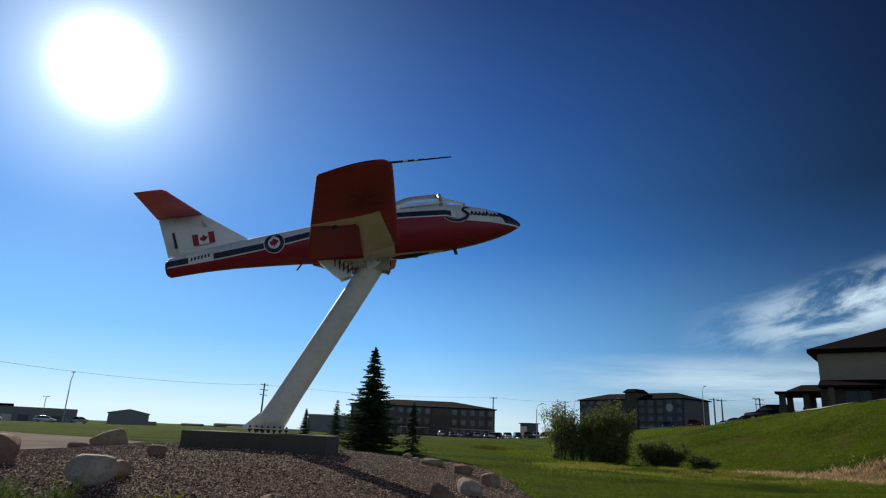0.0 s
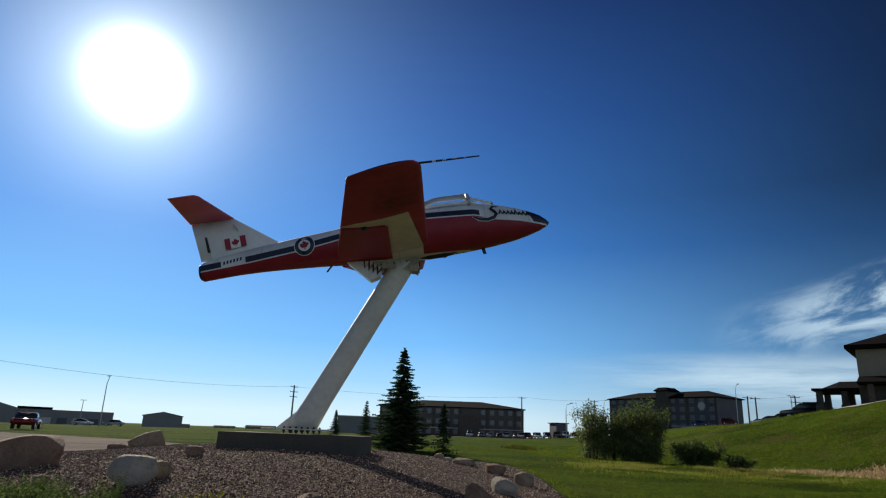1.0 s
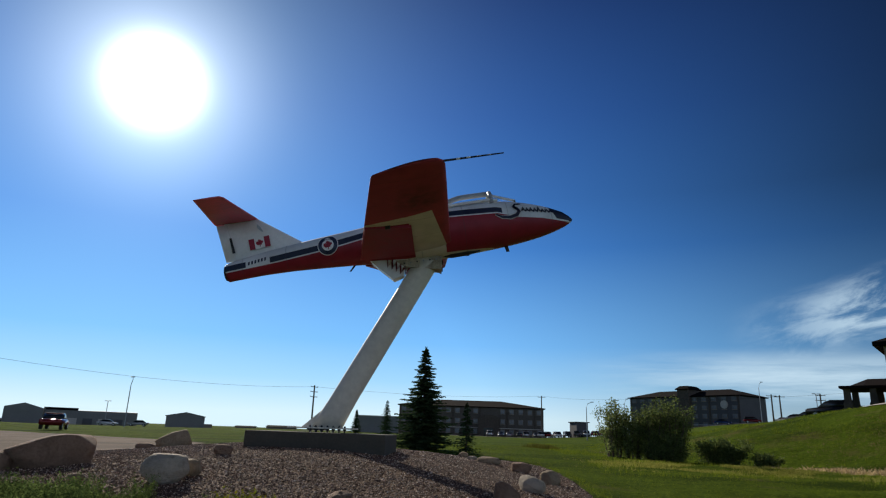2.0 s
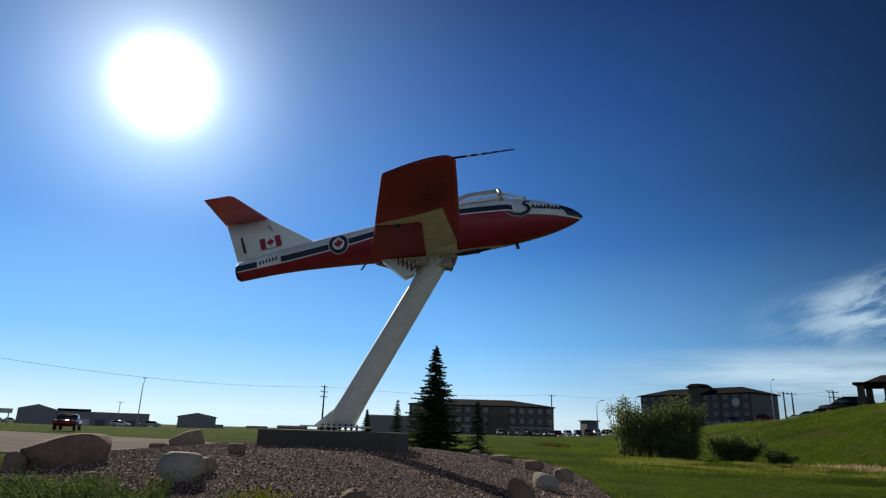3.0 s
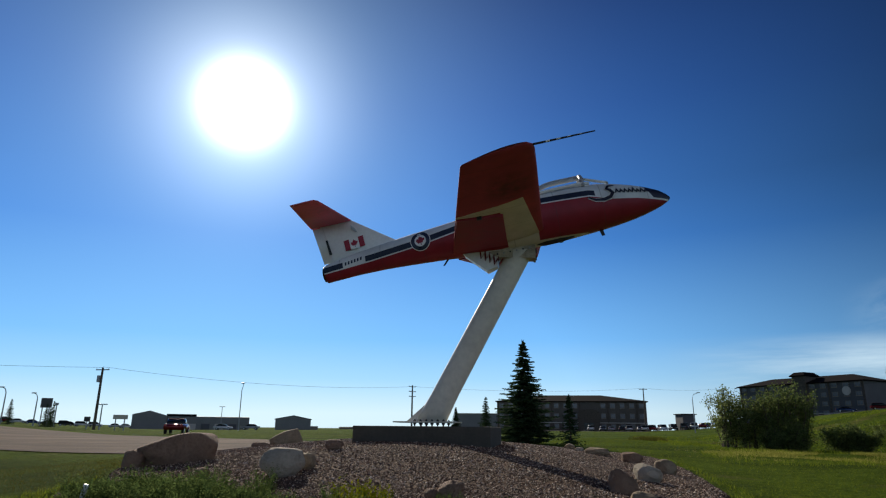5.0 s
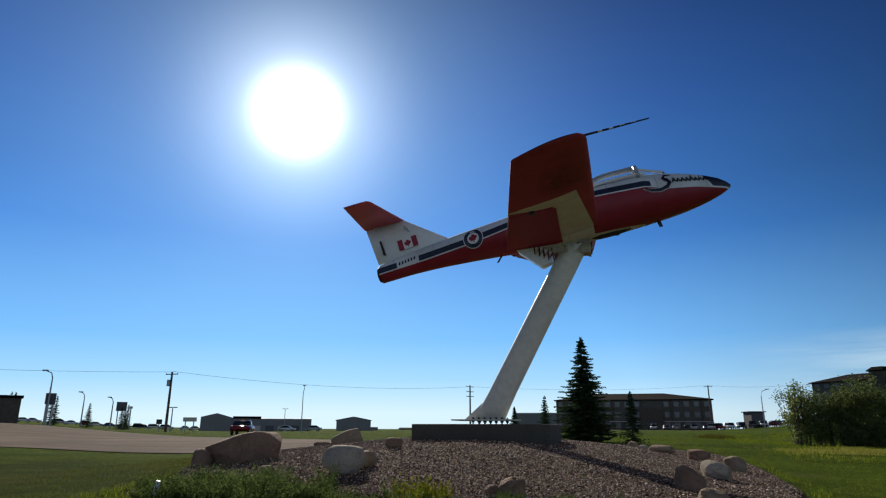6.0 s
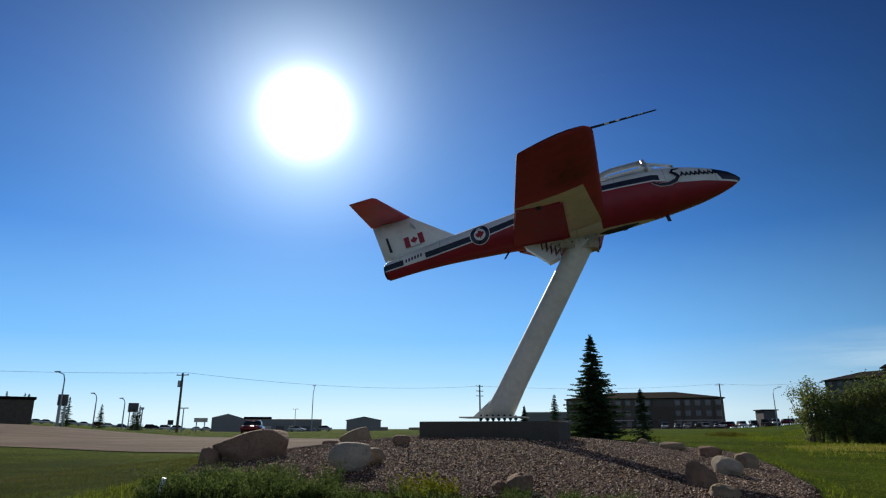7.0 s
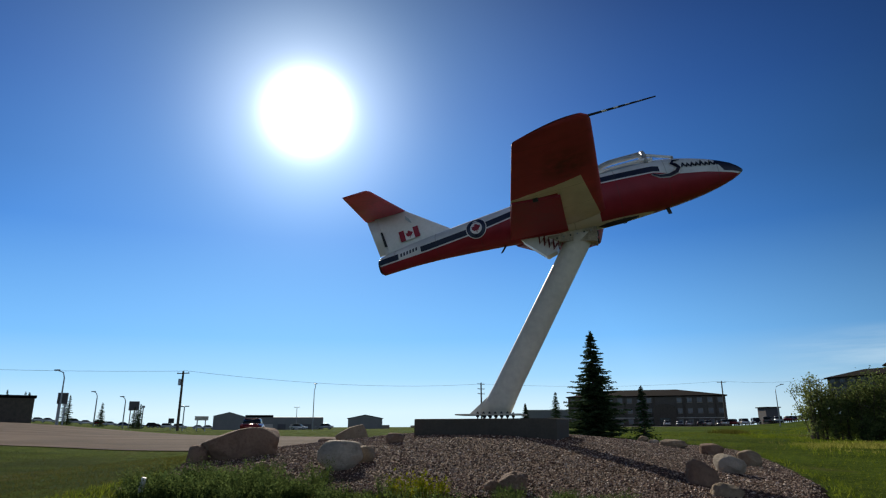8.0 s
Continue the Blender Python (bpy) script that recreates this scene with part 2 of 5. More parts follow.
STRAW = leaf_material("dry_reeds", (0.16, 0.11, 0.05), (0.82, 0.63, 0.37), 0.45)
BLADE_DULL = leaf_material("olive_grass_blades", (0.065, 0.075, 0.014), (0.16, 0.155, 0.036), 0.4)
LEAF_DARK = leaf_material("shrub_leaves", (0.07, 0.105, 0.035), (0.18, 0.22, 0.075), 0.5)
WEED = leaf_material("weed_leaves", (0.055, 0.095, 0.03), (0.16, 0.215, 0.065), 0.5)
WEED_YELLOW = leaf_material("yellow_green_leaves", (0.14, 0.19, 0.015), (0.32, 0.30, 0.02), 0.35)
BLADE = leaf_material("grass_blades", (0.085, 0.14, 0.012), (0.23, 0.275, 0.03), 0.5)
STONE_PALE = stone_material("pale_granite", (0.33, 0.28, 0.215), (0.58, 0.51, 0.41))
STONE_BROWN = stone_material("brown_fieldstone", (0.16, 0.10, 0.066), (0.37, 0.245, 0.17))
STONE_TAN = stone_material("tan_fieldstone", (0.22, 0.165, 0.105), (0.44, 0.345, 0.235))


def glass_material(name, col=(0.02, 0.025, 0.03)):
    g = Graph(name)
    return g.done(g.ramp(g.noise(0.9, 3), (0.3, tuple(0.6 * x for x in col)), (0.7, col)), 0.12, 0, None, spec=0.3)


PANE = glass_material("dark_window_glass")
CURTAIN = glass_material("curtained_window_glass", (0.20, 0.21, 0.23))
def canopy_glass():
    """Thin clear acrylic: mostly see-through with a weak sheen."""
    g = Graph("clear_canopy")
    g.done((0.9, 0.93, 0.95), 0.05)
    tr = g.nt.nodes.new("ShaderNodeBsdfTransparent")
    tr.inputs["Color"].default_value = (0.90, 0.94, 0.96, 1)
    gl = g.nt.nodes.new("ShaderNodeBsdfGlossy")
    gl.inputs["Roughness"].default_value = 0.05
    mx = g.nt.nodes.new("ShaderNodeMixShader")
    g.put(mx.inputs[0], g.span(g.noise(1.5, 3), 0.3, 0.7, 0.03, 0.07))
    g.nt.links.new(tr.outputs[0], mx.inputs[1])
    g.nt.links.new(gl.outputs[0], mx.inputs[2])
    g.nt.links.new(mx.outputs[0], g.nt.nodes["Material Output"].inputs["Surface"])
    return g.m


CANOPY = canopy_glass()
CANOPY_FRAME = plain("grey_canopy_paint", (0.36, 0.38, 0.40), 0.45, 0, 0.15, 3)
STAINED = plain("stained_cream_paint", (0.46, 0.41, 0.31), 0.7, 0, 0.42, 3.2, 0.2)

# ---- mesh helpers ----
def part(name, bm, material, parent=None, label="", smooth=False, at=None):
    """Links a bmesh as one mesh object, under a thing or a part."""
    me = bpy.data.meshes.new(name)
    bm.normal_update()
    bm.to_mesh(me)
    bm.free()
    for m in (material if isinstance(material, (list, tuple)) else (material,)):
        me.materials.append(m)
    if smooth:
        me.polygons.foreach_set("use_smooth", [True] * len(me.polygons))
    ob = new(name, me)
    if parent is not None:
        ob.parent = parent
    if at is not None:
        ob.matrix_basis = at
    return tagged(ob, label)


def empty(name, m, label, category, group="", kind=""):
    ob = new(name)
    ob.empty_display_size = 0.2
    ob.matrix_basis = m
    return tagged(ob, label, category, group, kind)


def box(bm, x0, x1, y0, y1, z0, z1, bevel=0.0):
    vs = [bm.verts.new((x, y, z)) for x in (x0, x1) for y in (y0, y1) for z in (z0, z1)]
    fs = [bm.faces.new([vs[i] for i in q]) for q in ((0, 1, 3, 2), (4, 6, 7, 5), (0, 4, 5, 1), (2, 3, 7, 6), (0, 2, 6, 4), (1, 5, 7, 3))]
    if bevel:
        es = list({e for f in fs for e in f.edges})
        bmesh.ops.bevel(bm, geom=es, offset=bevel, segments=2, affect="EDGES", profile=0.6)
    return bm


def boxed(*a, **k):
    return box(bmesh.new(), *a, **k)


def loft(bm, rings, closed=True, cap=True):
    """Joins rings of points with faces."""
    R = [[bm.verts.new(p) for p in r] for r in rings]
    n = len(R[0])
    for a, b in zip(R, R[1:]):
        for i in range(n if closed else n - 1):
            j = (i + 1) % n
            bm.faces.new((a[i], a[j], b[j], b[i]))
    if cap and closed:
        bm.faces.new(R[0][::-1])
        bm.faces.new(R[-1])
    return bm


def tube(bm, points, radii, n=8, cap=True):
    """A round tube along a line of points."""
    pts = [Vector(p) for p in points]
    if isinstance(radii, (int, float)):
        radii = [radii] * len(pts)
    rings = []
    for i, p in enumerate(pts):
        d = (pts[min(i + 1, len(pts) - 1)] - pts[max(i - 1, 0)]).normalized()
        u = d.cross(Vector((0, 0, 1)) if abs(d.z) < 0.9 else Vector((1, 0, 0))).normalized()
        v = d.cross(u)
        rings.append([p + (u * math.cos(a) + v * math.sin(a)) * radii[i] for a in (2 * math.pi * k / n for k in range(n))])
    return loft(bm, rings, cap=cap)


def smooth01(a, b, v):
    t = min(1.0, max(0.0, (v - a) / (b - a)))
    return t * t * (3 - 2 * t)


# ---- the aircraft on its pylon ----
AIR = LEVEL @ Matrix.Translation((2.12, 16.89, 6.94)) @ Matrix.Rotation(radians(3), 4, "Z") @ Matrix.Rotation(radians(-10), 4, "Y") @ Matrix.Rotation(radians(2.5), 4, "X")
# stations along the body: x, top, bottom, half width
BODY = [(0.0, 0.03, -0.03, 0.03), (-0.08, 0.12, -0.09, 0.10), (-0.25, 0.25, -0.17, 0.21), (-0.55, 0.40, -0.27, 0.34), (-1.0, 0.56, -0.37, 0.48),
        (-1.6, 0.72, -0.45, 0.62), (-2.2, 0.80, -0.50, 0.70), (-3.0, 0.82, -0.55, 0.74), (-3.6, 0.80, -0.57, 0.74), (-4.5, 0.72, -0.54, 0.70),
        (-5.4, 0.60, -0.47, 0.60), (-6.2, 0.52, -0.41, 0.52), (-7.0, 0.45, -0.37, 0.45), (-7.8, 0.36, -0.34, 0.39), (-8.6, 0.26, -0.345, 0.33),
        (-9.2, 0.16, -0.38, 0.29), (-9.5, 0.09, -0.40, 0.26)]
SUPER = 2.25


def body_at(x):
    for a, b in zip(BODY, BODY[1:]):
        if b[0] <= x <= a[0]:
            k = (a[0] - x) / (a[0] - b[0])
            return [a[i] + (b[i] - a[i]) * k for i in (1, 2, 3)]
    return BODY[-1][1:] if x < BODY[-1][0] else BODY[0][1:]


def side_y(x, z, proud=0.006):
    top, bot, w = body_at(x)
    zc, h = (top + bot) / 2, (top - bot) / 2
    k = min(0.999, abs((z - zc) / h))
    return -(w * (1 - k ** SUPER) ** (1 / SUPER) + proud)


def livery():
    g = Graph("display_team_livery")
    s = g.nt.nodes.new("ShaderNodeSeparateXYZ")
    g.nt.links.new(g.co, s.inputs[0])
    x, z = s.outputs["X"], s.outputs["Z"]
    line = g.ramp(g.math("MULTIPLY", g.math("ADD", x, 10.0), 0.1),
                  *[((px + 10) / 10, ((pz + 1) / 2,) * 3) for px, pz in ((-9.5, -0.10), (-8.1, -0.02), (-6.7, 0.10), (-5.6, 0.25), (-3.4, 0.47), (-2.1, 0.41), (-1.5, 0.24), (-0.9, 0.17), (-0.02, 0.0))])
    zs = g.math("SUBTRACT", g.math("MULTIPLY", line, 2.0), 1.0)
    d = g.math("SUBTRACT", z, zs)
    wear = g.noise(2.0, 6, 0.6)
    mott = g.noise(14, 4)
    white = g.ramp(wear, (0.3, (0.55, 0.57, 0.58)), (0.7, (0.74, 0.76, 0.77)))
    red = g.ramp(wear, (0.3, (0.205, 0.013, 0.023)), (0.7, (0.30, 0.02, 0.034)))
    navy = g.ramp(wear, (0.3, (0.008, 0.014, 0.035)), (0.7, (0.018, 0.028, 0.06)))
    isred = g.math("LESS_THAN", d, -0.105)
    band = g.math("MULTIPLY", g.math("GREATER_THAN", d, -0.07), g.math("LESS_THAN", d, 0.085))
    gap = g.math("MULTIPLY", g.math("GREATER_THAN", x, -8.94), g.math("LESS_THAN", x, -8.28))
    band = g.math("MULTIPLY", band, g.math("SUBTRACT", 1.0, gap))
    band = g.math("MULTIPLY", band, g.math("LESS_THAN", x, -1.95))
    nose = g.math("MULTIPLY", g.math("GREATER_THAN", g.math("ADD", x, g.math("MULTIPLY", d, 0.6)), -0.50), g.math("GREATER_THAN", d, -0.06))
    tip = g.math("GREATER_THAN", x, -0.06)
    c = g.mix(isred, white, red)
    c = g.mix(g.math("MAXIMUM", g.math("MAXIMUM", band, nose), tip), c, navy)
    under = g.math("MULTIPLY", g.math("LESS_THAN", z, -0.50), g.math("GREATER_THAN", x, -6.3))
    root = g.math("MULTIPLY", g.math("LESS_THAN", g.math("ABSOLUTE", g.math("ADD", x, 3.98)), 0.42), g.math("LESS_THAN", z, -0.26))
    under = g.math("MAXIMUM", under, root)
    c = g.mix(under, c, (0.62, 0.58, 0.48))
    # panel seams and grime
    seam = g.math("LESS_THAN", g.math("ABSOLUTE", g.math("SUBTRACT", g.math("FRACT", g.math("MULTIPLY", x, 0.83)), 0.5)), 0.008)
    c = g.mix(g.math("MULTIPLY", seam, 0.35), c, (0.05, 0.04, 0.04))
    c = g.mix(g.span(g.noise(1.1, 7, 0.7, stretch=(0.5, 1, 2)), 0.6, 0.8, 0, 0.35), c, (0.2, 0.16, 0.13))
    return g.done(c, g.span(mott, 0.3, 0.7, 0.38, 0.52), 0, g.noise(1.5, 3), 0.12, 0.02, 0.3)


def wing_paint():
    g = Graph("wing_paint")
    s = g.nt.nodes.new("ShaderNodeSeparateXYZ")
    g.nt.links.new(g.co, s.inputs[0])
    x, y = s.outputs["X"], g.math("ABSOLUTE", s.outputs["Y"])
    wear = g.noise(1.6, 6, 0.6)
    red = g.ramp(wear, (0.3, (0.32, 0.042, 0.058)), (0.7, (0.48, 0.064, 0.082)))
    cream = g.ramp(wear, (0.3, (0.62, 0.59, 0.49)), (0.7, (0.80, 0.76, 0.64)))
    wob = g.math("MULTIPLY", g.math("SUBTRACT", g.noise(5, 4), 0.5), 0.1)
    inner = g.math("LESS_THAN", g.math("ADD", y, wob), g.math("ADD", 4.14, g.math("MULTIPLY", x, 0.245)))
    aft = g.math("LESS_THAN", x, g.math("SUBTRACT", -3.47, g.math("MULTIPLY", y, 0.12)))
    flap = g.math("MULTIPLY", g.math("LESS_THAN", x, -4.42), g.math("LESS_THAN", y, 2.62))
    c = g.mix(g.math("MULTIPLY", g.math("MULTIPLY", inner, aft), g.math("SUBTRACT", 1.0, flap)), red, cream)
    # old soot stain
    dx, dy = g.math("SUBTRACT", x, -4.1), g.math("MULTIPLY", g.math("SUBTRACT", y, 3.9), 0.8)
    r = g.math("SQRT", g.math("ADD", g.math("MULTIPLY", dx, dx), g.math("MULTIPLY", dy, dy)))
    stain = g.math("MULTIPLY", g.span(r, 0.75, 0.2, 0, 1, True), g.span(g.noise(3, 5), 0.3, 0.6))
    c = g.mix(g.math("MULTIPLY", stain, 0.65), c, (0.05, 0.016, 0.014))
    seam = g.math("LESS_THAN", g.math("ABSOLUTE", g.math("SUBTRACT", g.math("FRACT", g.math("MULTIPLY", y, 0.9)), 0.5)), 0.006)
    c = g.mix(g.math("MULTIPLY", seam, 0.4), c, (0.04, 0.015, 0.012))
    return g.done(c, 0.6, 0, g.noise(1.5, 3), 0.1, 0.02, 0.2)


LIVERY, WINGPAINT = livery(), wing_paint()


def foil(le, te, thick, n=12):
    """An aerofoil ring between two points; thick along z."""
    le, te = Vector(le), Vector(te)
    up, lo = [], []
    for i in range(n + 1):
        c = 0.5 * (1 - math.cos(math.pi * i / n))
        t = thick * 2.5 * (0.2969 * math.sqrt(c) - 0.126 * c - 0.3516 * c * c + 0.2843 * c ** 3 - 0.1015 * c ** 4) + 0.004
        p = le.lerp(te, c)
        up.append((p, t))
        lo.append((p, -t))
    return up + lo[-1:0:-1]


def foil_ring(le, te, thick, axis, n=12):
    return [p + Vector(axis) * t for p, t in foil(le, te, thick, n)]


def decal(name, pts, material, parent, label="", proud=0.006, steps=3):
    """A painted marking that follows the body's side; pts: outline in x, z, in order round it."""
    bm = bmesh.new()
    f = bm.faces.new([bm.verts.new((x, 0, z)) for x, z in pts])
    bmesh.ops.triangulate(bm, faces=[f])
    if steps:
        bmesh.ops.subdivide_edges(bm, edges=bm.edges[:], cuts=steps, use_grid_fill=True)
    for v in bm.verts:
        v.co.y = side_y(v.co.x, v.co.z, proud)
    bmesh.ops.solidify(bm, geom=bm.faces[:], thickness=0.003)
    return part(name, bm, material, parent, label)


LEAF_HALF = [(0.0, 1.0), (0.17, 0.68), (0.33, 0.76), (0.26, 0.30), (0.48, 0.52), (0.56, 0.38), (0.86, 0.42), (0.76, 0.16), (0.90, 0.04), (0.44, -0.36), (0.50, -0.54), (0.06, -0.47), (0.06, -0.95)]


def maple(cx, cz, r, tilt=0.0):
    pts = LEAF_HALF + [(-x, z) for x, z in LEAF_HALF[::-1][:-1]]
    c, s = math.cos(tilt), math.sin(tilt)
    return [(cx + r * (x * c - z * s), cz + r * (x * s + z * c)) for x, z in pts]


def disc(cx, cz, r, n=40):
    return [(cx + r * math.cos(2 * math.pi * i / n), cz + r * math.sin(2 * math.pi * i / n)) for i in range(n)]


def stroke(points, width):
    """The outline of a brush stroke along points in x, z that thins out at both ends."""
    n = len(points)
    a, b = [], []
    for i, (x, z) in enumerate(points):
        x0, z0 = points[max(i - 1, 0)]
        x1, z1 = points[min(i + 1, n - 1)]
        d = Vector((x1 - x0, z1 - z0)).normalized()
        w = width * (0.25 + 0.75 * math.sin(math.pi * (i + 0.5) / n))
        a.append((x - d.y * w, z + d.x * w))
        b.append((x + d.y * w, z - d.x * w))
    return a + b[::-1]


def ribbon(name, points, width, material, parent, label="", proud=0.009):
    """A painted stroke as a strip of quads on the body's side."""
    out = stroke(points, width)
    n = len(points)
    bm = bmesh.new()
    vs = [bm.verts.new((x, side_y(x, z, proud), z)) for x, z in out]
    for i in range(n - 1):
        bm.faces.new((vs[i], vs[i + 1], vs[2 * n - 2 - i], vs[2 * n - 1 - i]))
    bmesh.ops.solidify(bm, geom=bm.faces[:], thickness=0.003)
    return part(name, bm, material, parent, label)


def build_aircraft():
    air = empty("jet_aircraft", AIR, "red and white jet trainer with navy stripe, mounted on a pylon", "aircraft")
    # fuselage
    rings = []
    xs = []
    for a, b in zip(BODY, BODY[1:]):
        k = max(1, round((a[0] - b[0]) / 0.15))
        xs += [a[0] + (b[0] - a[0]) * i / k for i in range(k)]
    xs.append(BODY[-1][0])
    prof = {i: np.array([body_at(x)[i] for x in xs]) for i in range(3)}
    for i in range(3):
        for _ in range(2):
            v = prof[i].copy()
            v[3:-1] = 0.25 * prof[i][2:-2] + 0.5 * prof[i][3:-1] + 0.25 * prof[i][4:]
            prof[i] = v
    for j, x in enumerate(xs):
        top, bot, w = prof[0][j], prof[1][j], prof[2][j]
        zc, h = (top + bot) / 2, (top - bot) / 2
        ring = []
        for k in range(48):
            a = 2 * math.pi * k / 48
            c, s = math.cos(a), math.sin(a)
            ring.append((x, w * math.copysign(abs(c) ** (2 / SUPER), c), zc + h * math.copysign(abs(s) ** (2 / SUPER), s)))
        rings.append(ring)
    fus = part("fuselage", loft(bmesh.new(), rings), LIVERY, air, "white over red body with a navy cheat line", True)
    # tail pipe
    bm = bmesh.new()
    loft(bm, [[(x, r * 0.92 * math.cos(a), -0.155 + r * 0.85 * math.sin(a)) for a in (2 * math.pi * k / 24 for k in range(24))]
              for x, r in ((-9.46, 0.255), (-9.56, 0.245), (-9.56, 0.215), (-9.2, 0.2))])
    part("exhaust_pipe", bm, BLACK, air, "dark burnt metal exhaust", True)
    # wings: one mesh a side
    for sgn in (-1, 1):
        bm = bmesh.new()
        rr = []
        for y, zc, le, te, th in ((0.3, -0.322, -3.40, -5.89, 0.15), (1.5, -0.206, -3.44, -5.68, 0.14), (3.0, -0.061, -3.47, -5.41, 0.13),
                                  (4.4, 0.074, -3.49, -5.15, 0.125), (5.3, 0.16, -3.51, -4.99, 0.12), (5.44, 0.173, -3.55, -4.97, 0.085), (5.51, 0.18, -3.66, -4.93, 0.03)):
            rr.append(foil_ring((le, sgn * y, zc + 0.03), (te, sgn * y, zc - 0.05), th * (le - te), (0, 0, 1)))
        # the tip is bowed outwards
        for ring, k in ((rr[-3], 0.35), (rr[-2], 0.8), (rr[-1], 1.0)):
            for i, p in enumerate(ring):
                c = min(1.0, max(0.0, (-3.5 - p.x) / 1.46))
                ring[i] = p + Vector((0, sgn * k * (0.30 * math.sin(math.pi * (0.14 + 0.86 * c) ** 0.8) - 0.13), 0))
        loft(bm, rr)
        bmesh.ops.recalc_face_normals(bm, faces=bm.faces[:])
        wing = part("wing", bm, WINGPAINT, air, "red wing with a cream inboard patch underneath", True)
        # flap under the inboard trailing edge
        bm = bmesh.new()
        q = [(-4.37, 2.55), (-5.45, 2.72), (-5.83, 0.42), (-4.41, 0.42)]
        lowz = lambda x, y: -0.35 + 0.0963 * y - 0.05 - 0.055 * smooth01(-5.8, -4.2, x) - 0.015
        vs0 = [bm.verts.new((x, sgn * y, lowz(x, y) - 0.035)) for x, y in q]
        vs1 = [bm.verts.new((x, sgn * y, lowz(x, y) + 0.03)) for x, y in q]
        bm.faces.new(vs0)
        bm.faces.new(vs1[::-1])
        for i in range(4):
            bm.faces.new((vs0[i], vs1[i], vs1[(i + 1) % 4], vs0[(i + 1) % 4]))
        bmesh.ops.recalc_face_normals(bm, faces=bm.faces[:])
        part("flap", bm, RED, air, "red flap panel")
        bm = bmesh.new()
        box(bm, -4.98, -4.86, sgn * 2.64 - 0.03, sgn * 2.64 + 0.03, lowz(-4.9, 2.64) - 0.05, lowz(-4.9, 2.64) + 0.03, 0.008)
        part("flap_hinge", bm, BLACK, air)
        # tailplane half
        bm = bmesh.new()
        rr = [foil_ring((le, sgn * y, 1.26 + 0.044 * y), (te, sgn * y, 1.25 + 0.044 * y), th, (0, 0, 1), 10) for y, le, te, th in
              ((0.0, -8.60, -9.80, 0.11), (1.0, -8.76, -9.71, 0.085), (1.9, -8.90, -9.63, 0.065), (2.0, -8.97, -9.62, 0.03))]
        loft(bm, rr)
        bmesh.ops.recalc_face_normals(bm, faces=bm.faces[:])
        part("tailplane", bm, ORANGE, air, "faded orange-red tailplane", True)
    # pitot boom
    bm = bmesh.new()
    tube(bm, [(-3.6, -5.44, 0.21), (-3.0, -5.46, 0.20), (-2.38, -5.48, 0.19)], [0.024, 0.020, 0.013], 8)
    boom = part("pitot_boom", bm, BLACK, air, "thin black and white banded boom")
    for i in range(4):
        bm = bmesh.new()
        x = -3.3 + 0.2 * i
        tube(bm, [(x, -5.452 - 0.006 * i, 0.205 - 0.003 * i), (x + 0.08, -5.454 - 0.006 * i, 0.204 - 0.003 * i)], 0.022 - 0.002 * i, 8)
        part("band", bm, WHITE, boom, "white band")
    # fin with rudder
    bm = bmesh.new()
    rr = [foil_ring((le, 0, z), (te, 0, z), th, (0, 1, 0), 10) for z, le, te, th in ((0.0, -6.9, -9.3, 0.16), (0.42, -7.42, -9.36, 0.15), (0.85, -8.03, -9.45, 0.12), (1.27, -8.62, -9.54, 0.09))]
    loft(bm, rr)
    bmesh.ops.recalc_face_normals(bm, faces=bm.faces[:])
    fin = part("fin", bm, WHITE, air, "white tail fin", True)
    bm = bmesh.new()
    rr = [foil_ring((le, 0, z), (te, 0, z), th, (0, 1, 0), 8) for z, le, te, th in ((0.14, -9.24, -9.54, 0.11), (0.7, -9.34, -9.65, 0.10), (1.2, -9.44, -9.75, 0.075))]
    loft(bm, rr)
    bmesh.ops.recalc_face_normals(bm, faces=bm.faces[:])
    part("rudder", bm, WHITE, fin, "", True)
    # flag and number bar on the fin
    y = -0.082

    def flat(name, pts, mat, yy, label=""):
        b = bmesh.new()
        f = b.faces.new([b.verts.new((px, yy, pz)) for px, pz in pts])
        bmesh.ops.triangulate(b, faces=[f])
        bmesh.ops.solidify(b, geom=b.faces[:], thickness=0.003)
        return part(name, b, mat, fin, label)

    fx, fz, tl = -8.58, 0.55, 0.10

    def turn(px, pz):
        return fx + px * math.cos(tl) - pz * math.sin(tl), fz + px * math.sin(tl) + pz * math.cos(tl)

    flat("flag_field", [turn(*p) for p in ((-0.28, -0.15), (0.28, -0.15), (0.28, 0.15), (-0.28, 0.15))], WHITE, y - 0.004, "white flag centre")
    for sg in (-1, 1):
        flat("flag_bar", [turn(sg * 0.21 + px, pz) for px, pz in ((-0.075, -0.152), (0.075, -0.152), (0.075, 0.152), (-0.075, 0.152))], RED, y - 0.009, "red flag bar")
    flat("flag_leaf", maple(fx, fz, 0.115, tl), RED, y - 0.009, "red maple leaf")
    flat("number_bar", [(-9.34, 0.36), (-9.26, 0.36), (-9.34, 0.80), (-9.40, 0.80)], BLACK, -0.064, "tall dark painted bar")
    flat("crest", [(-8.62, 1.1), (-8.52, 0.98), (-8.46, 0.86), (-8.50, 0.86), (-8.62, 0.98)], plain("pale_blue_grey_paint", (0.42, 0.5, 0.55)), -0.07, "pale worn crest")
    # serial as bars
    for i in range(6):
        x0 = -8.88 + i * 0.09
        z0 = -0.09 + 0.012 * i
        decal("serial_bar", [(x0, z0), (x0 + 0.05, z0 + 0.008), (x0 + 0.06, z0 + 0.10), (x0 + 0.01, z0 + 0.09)], NAVY, fus)
    # roundel
    rx, rz = -6.68, 0.13
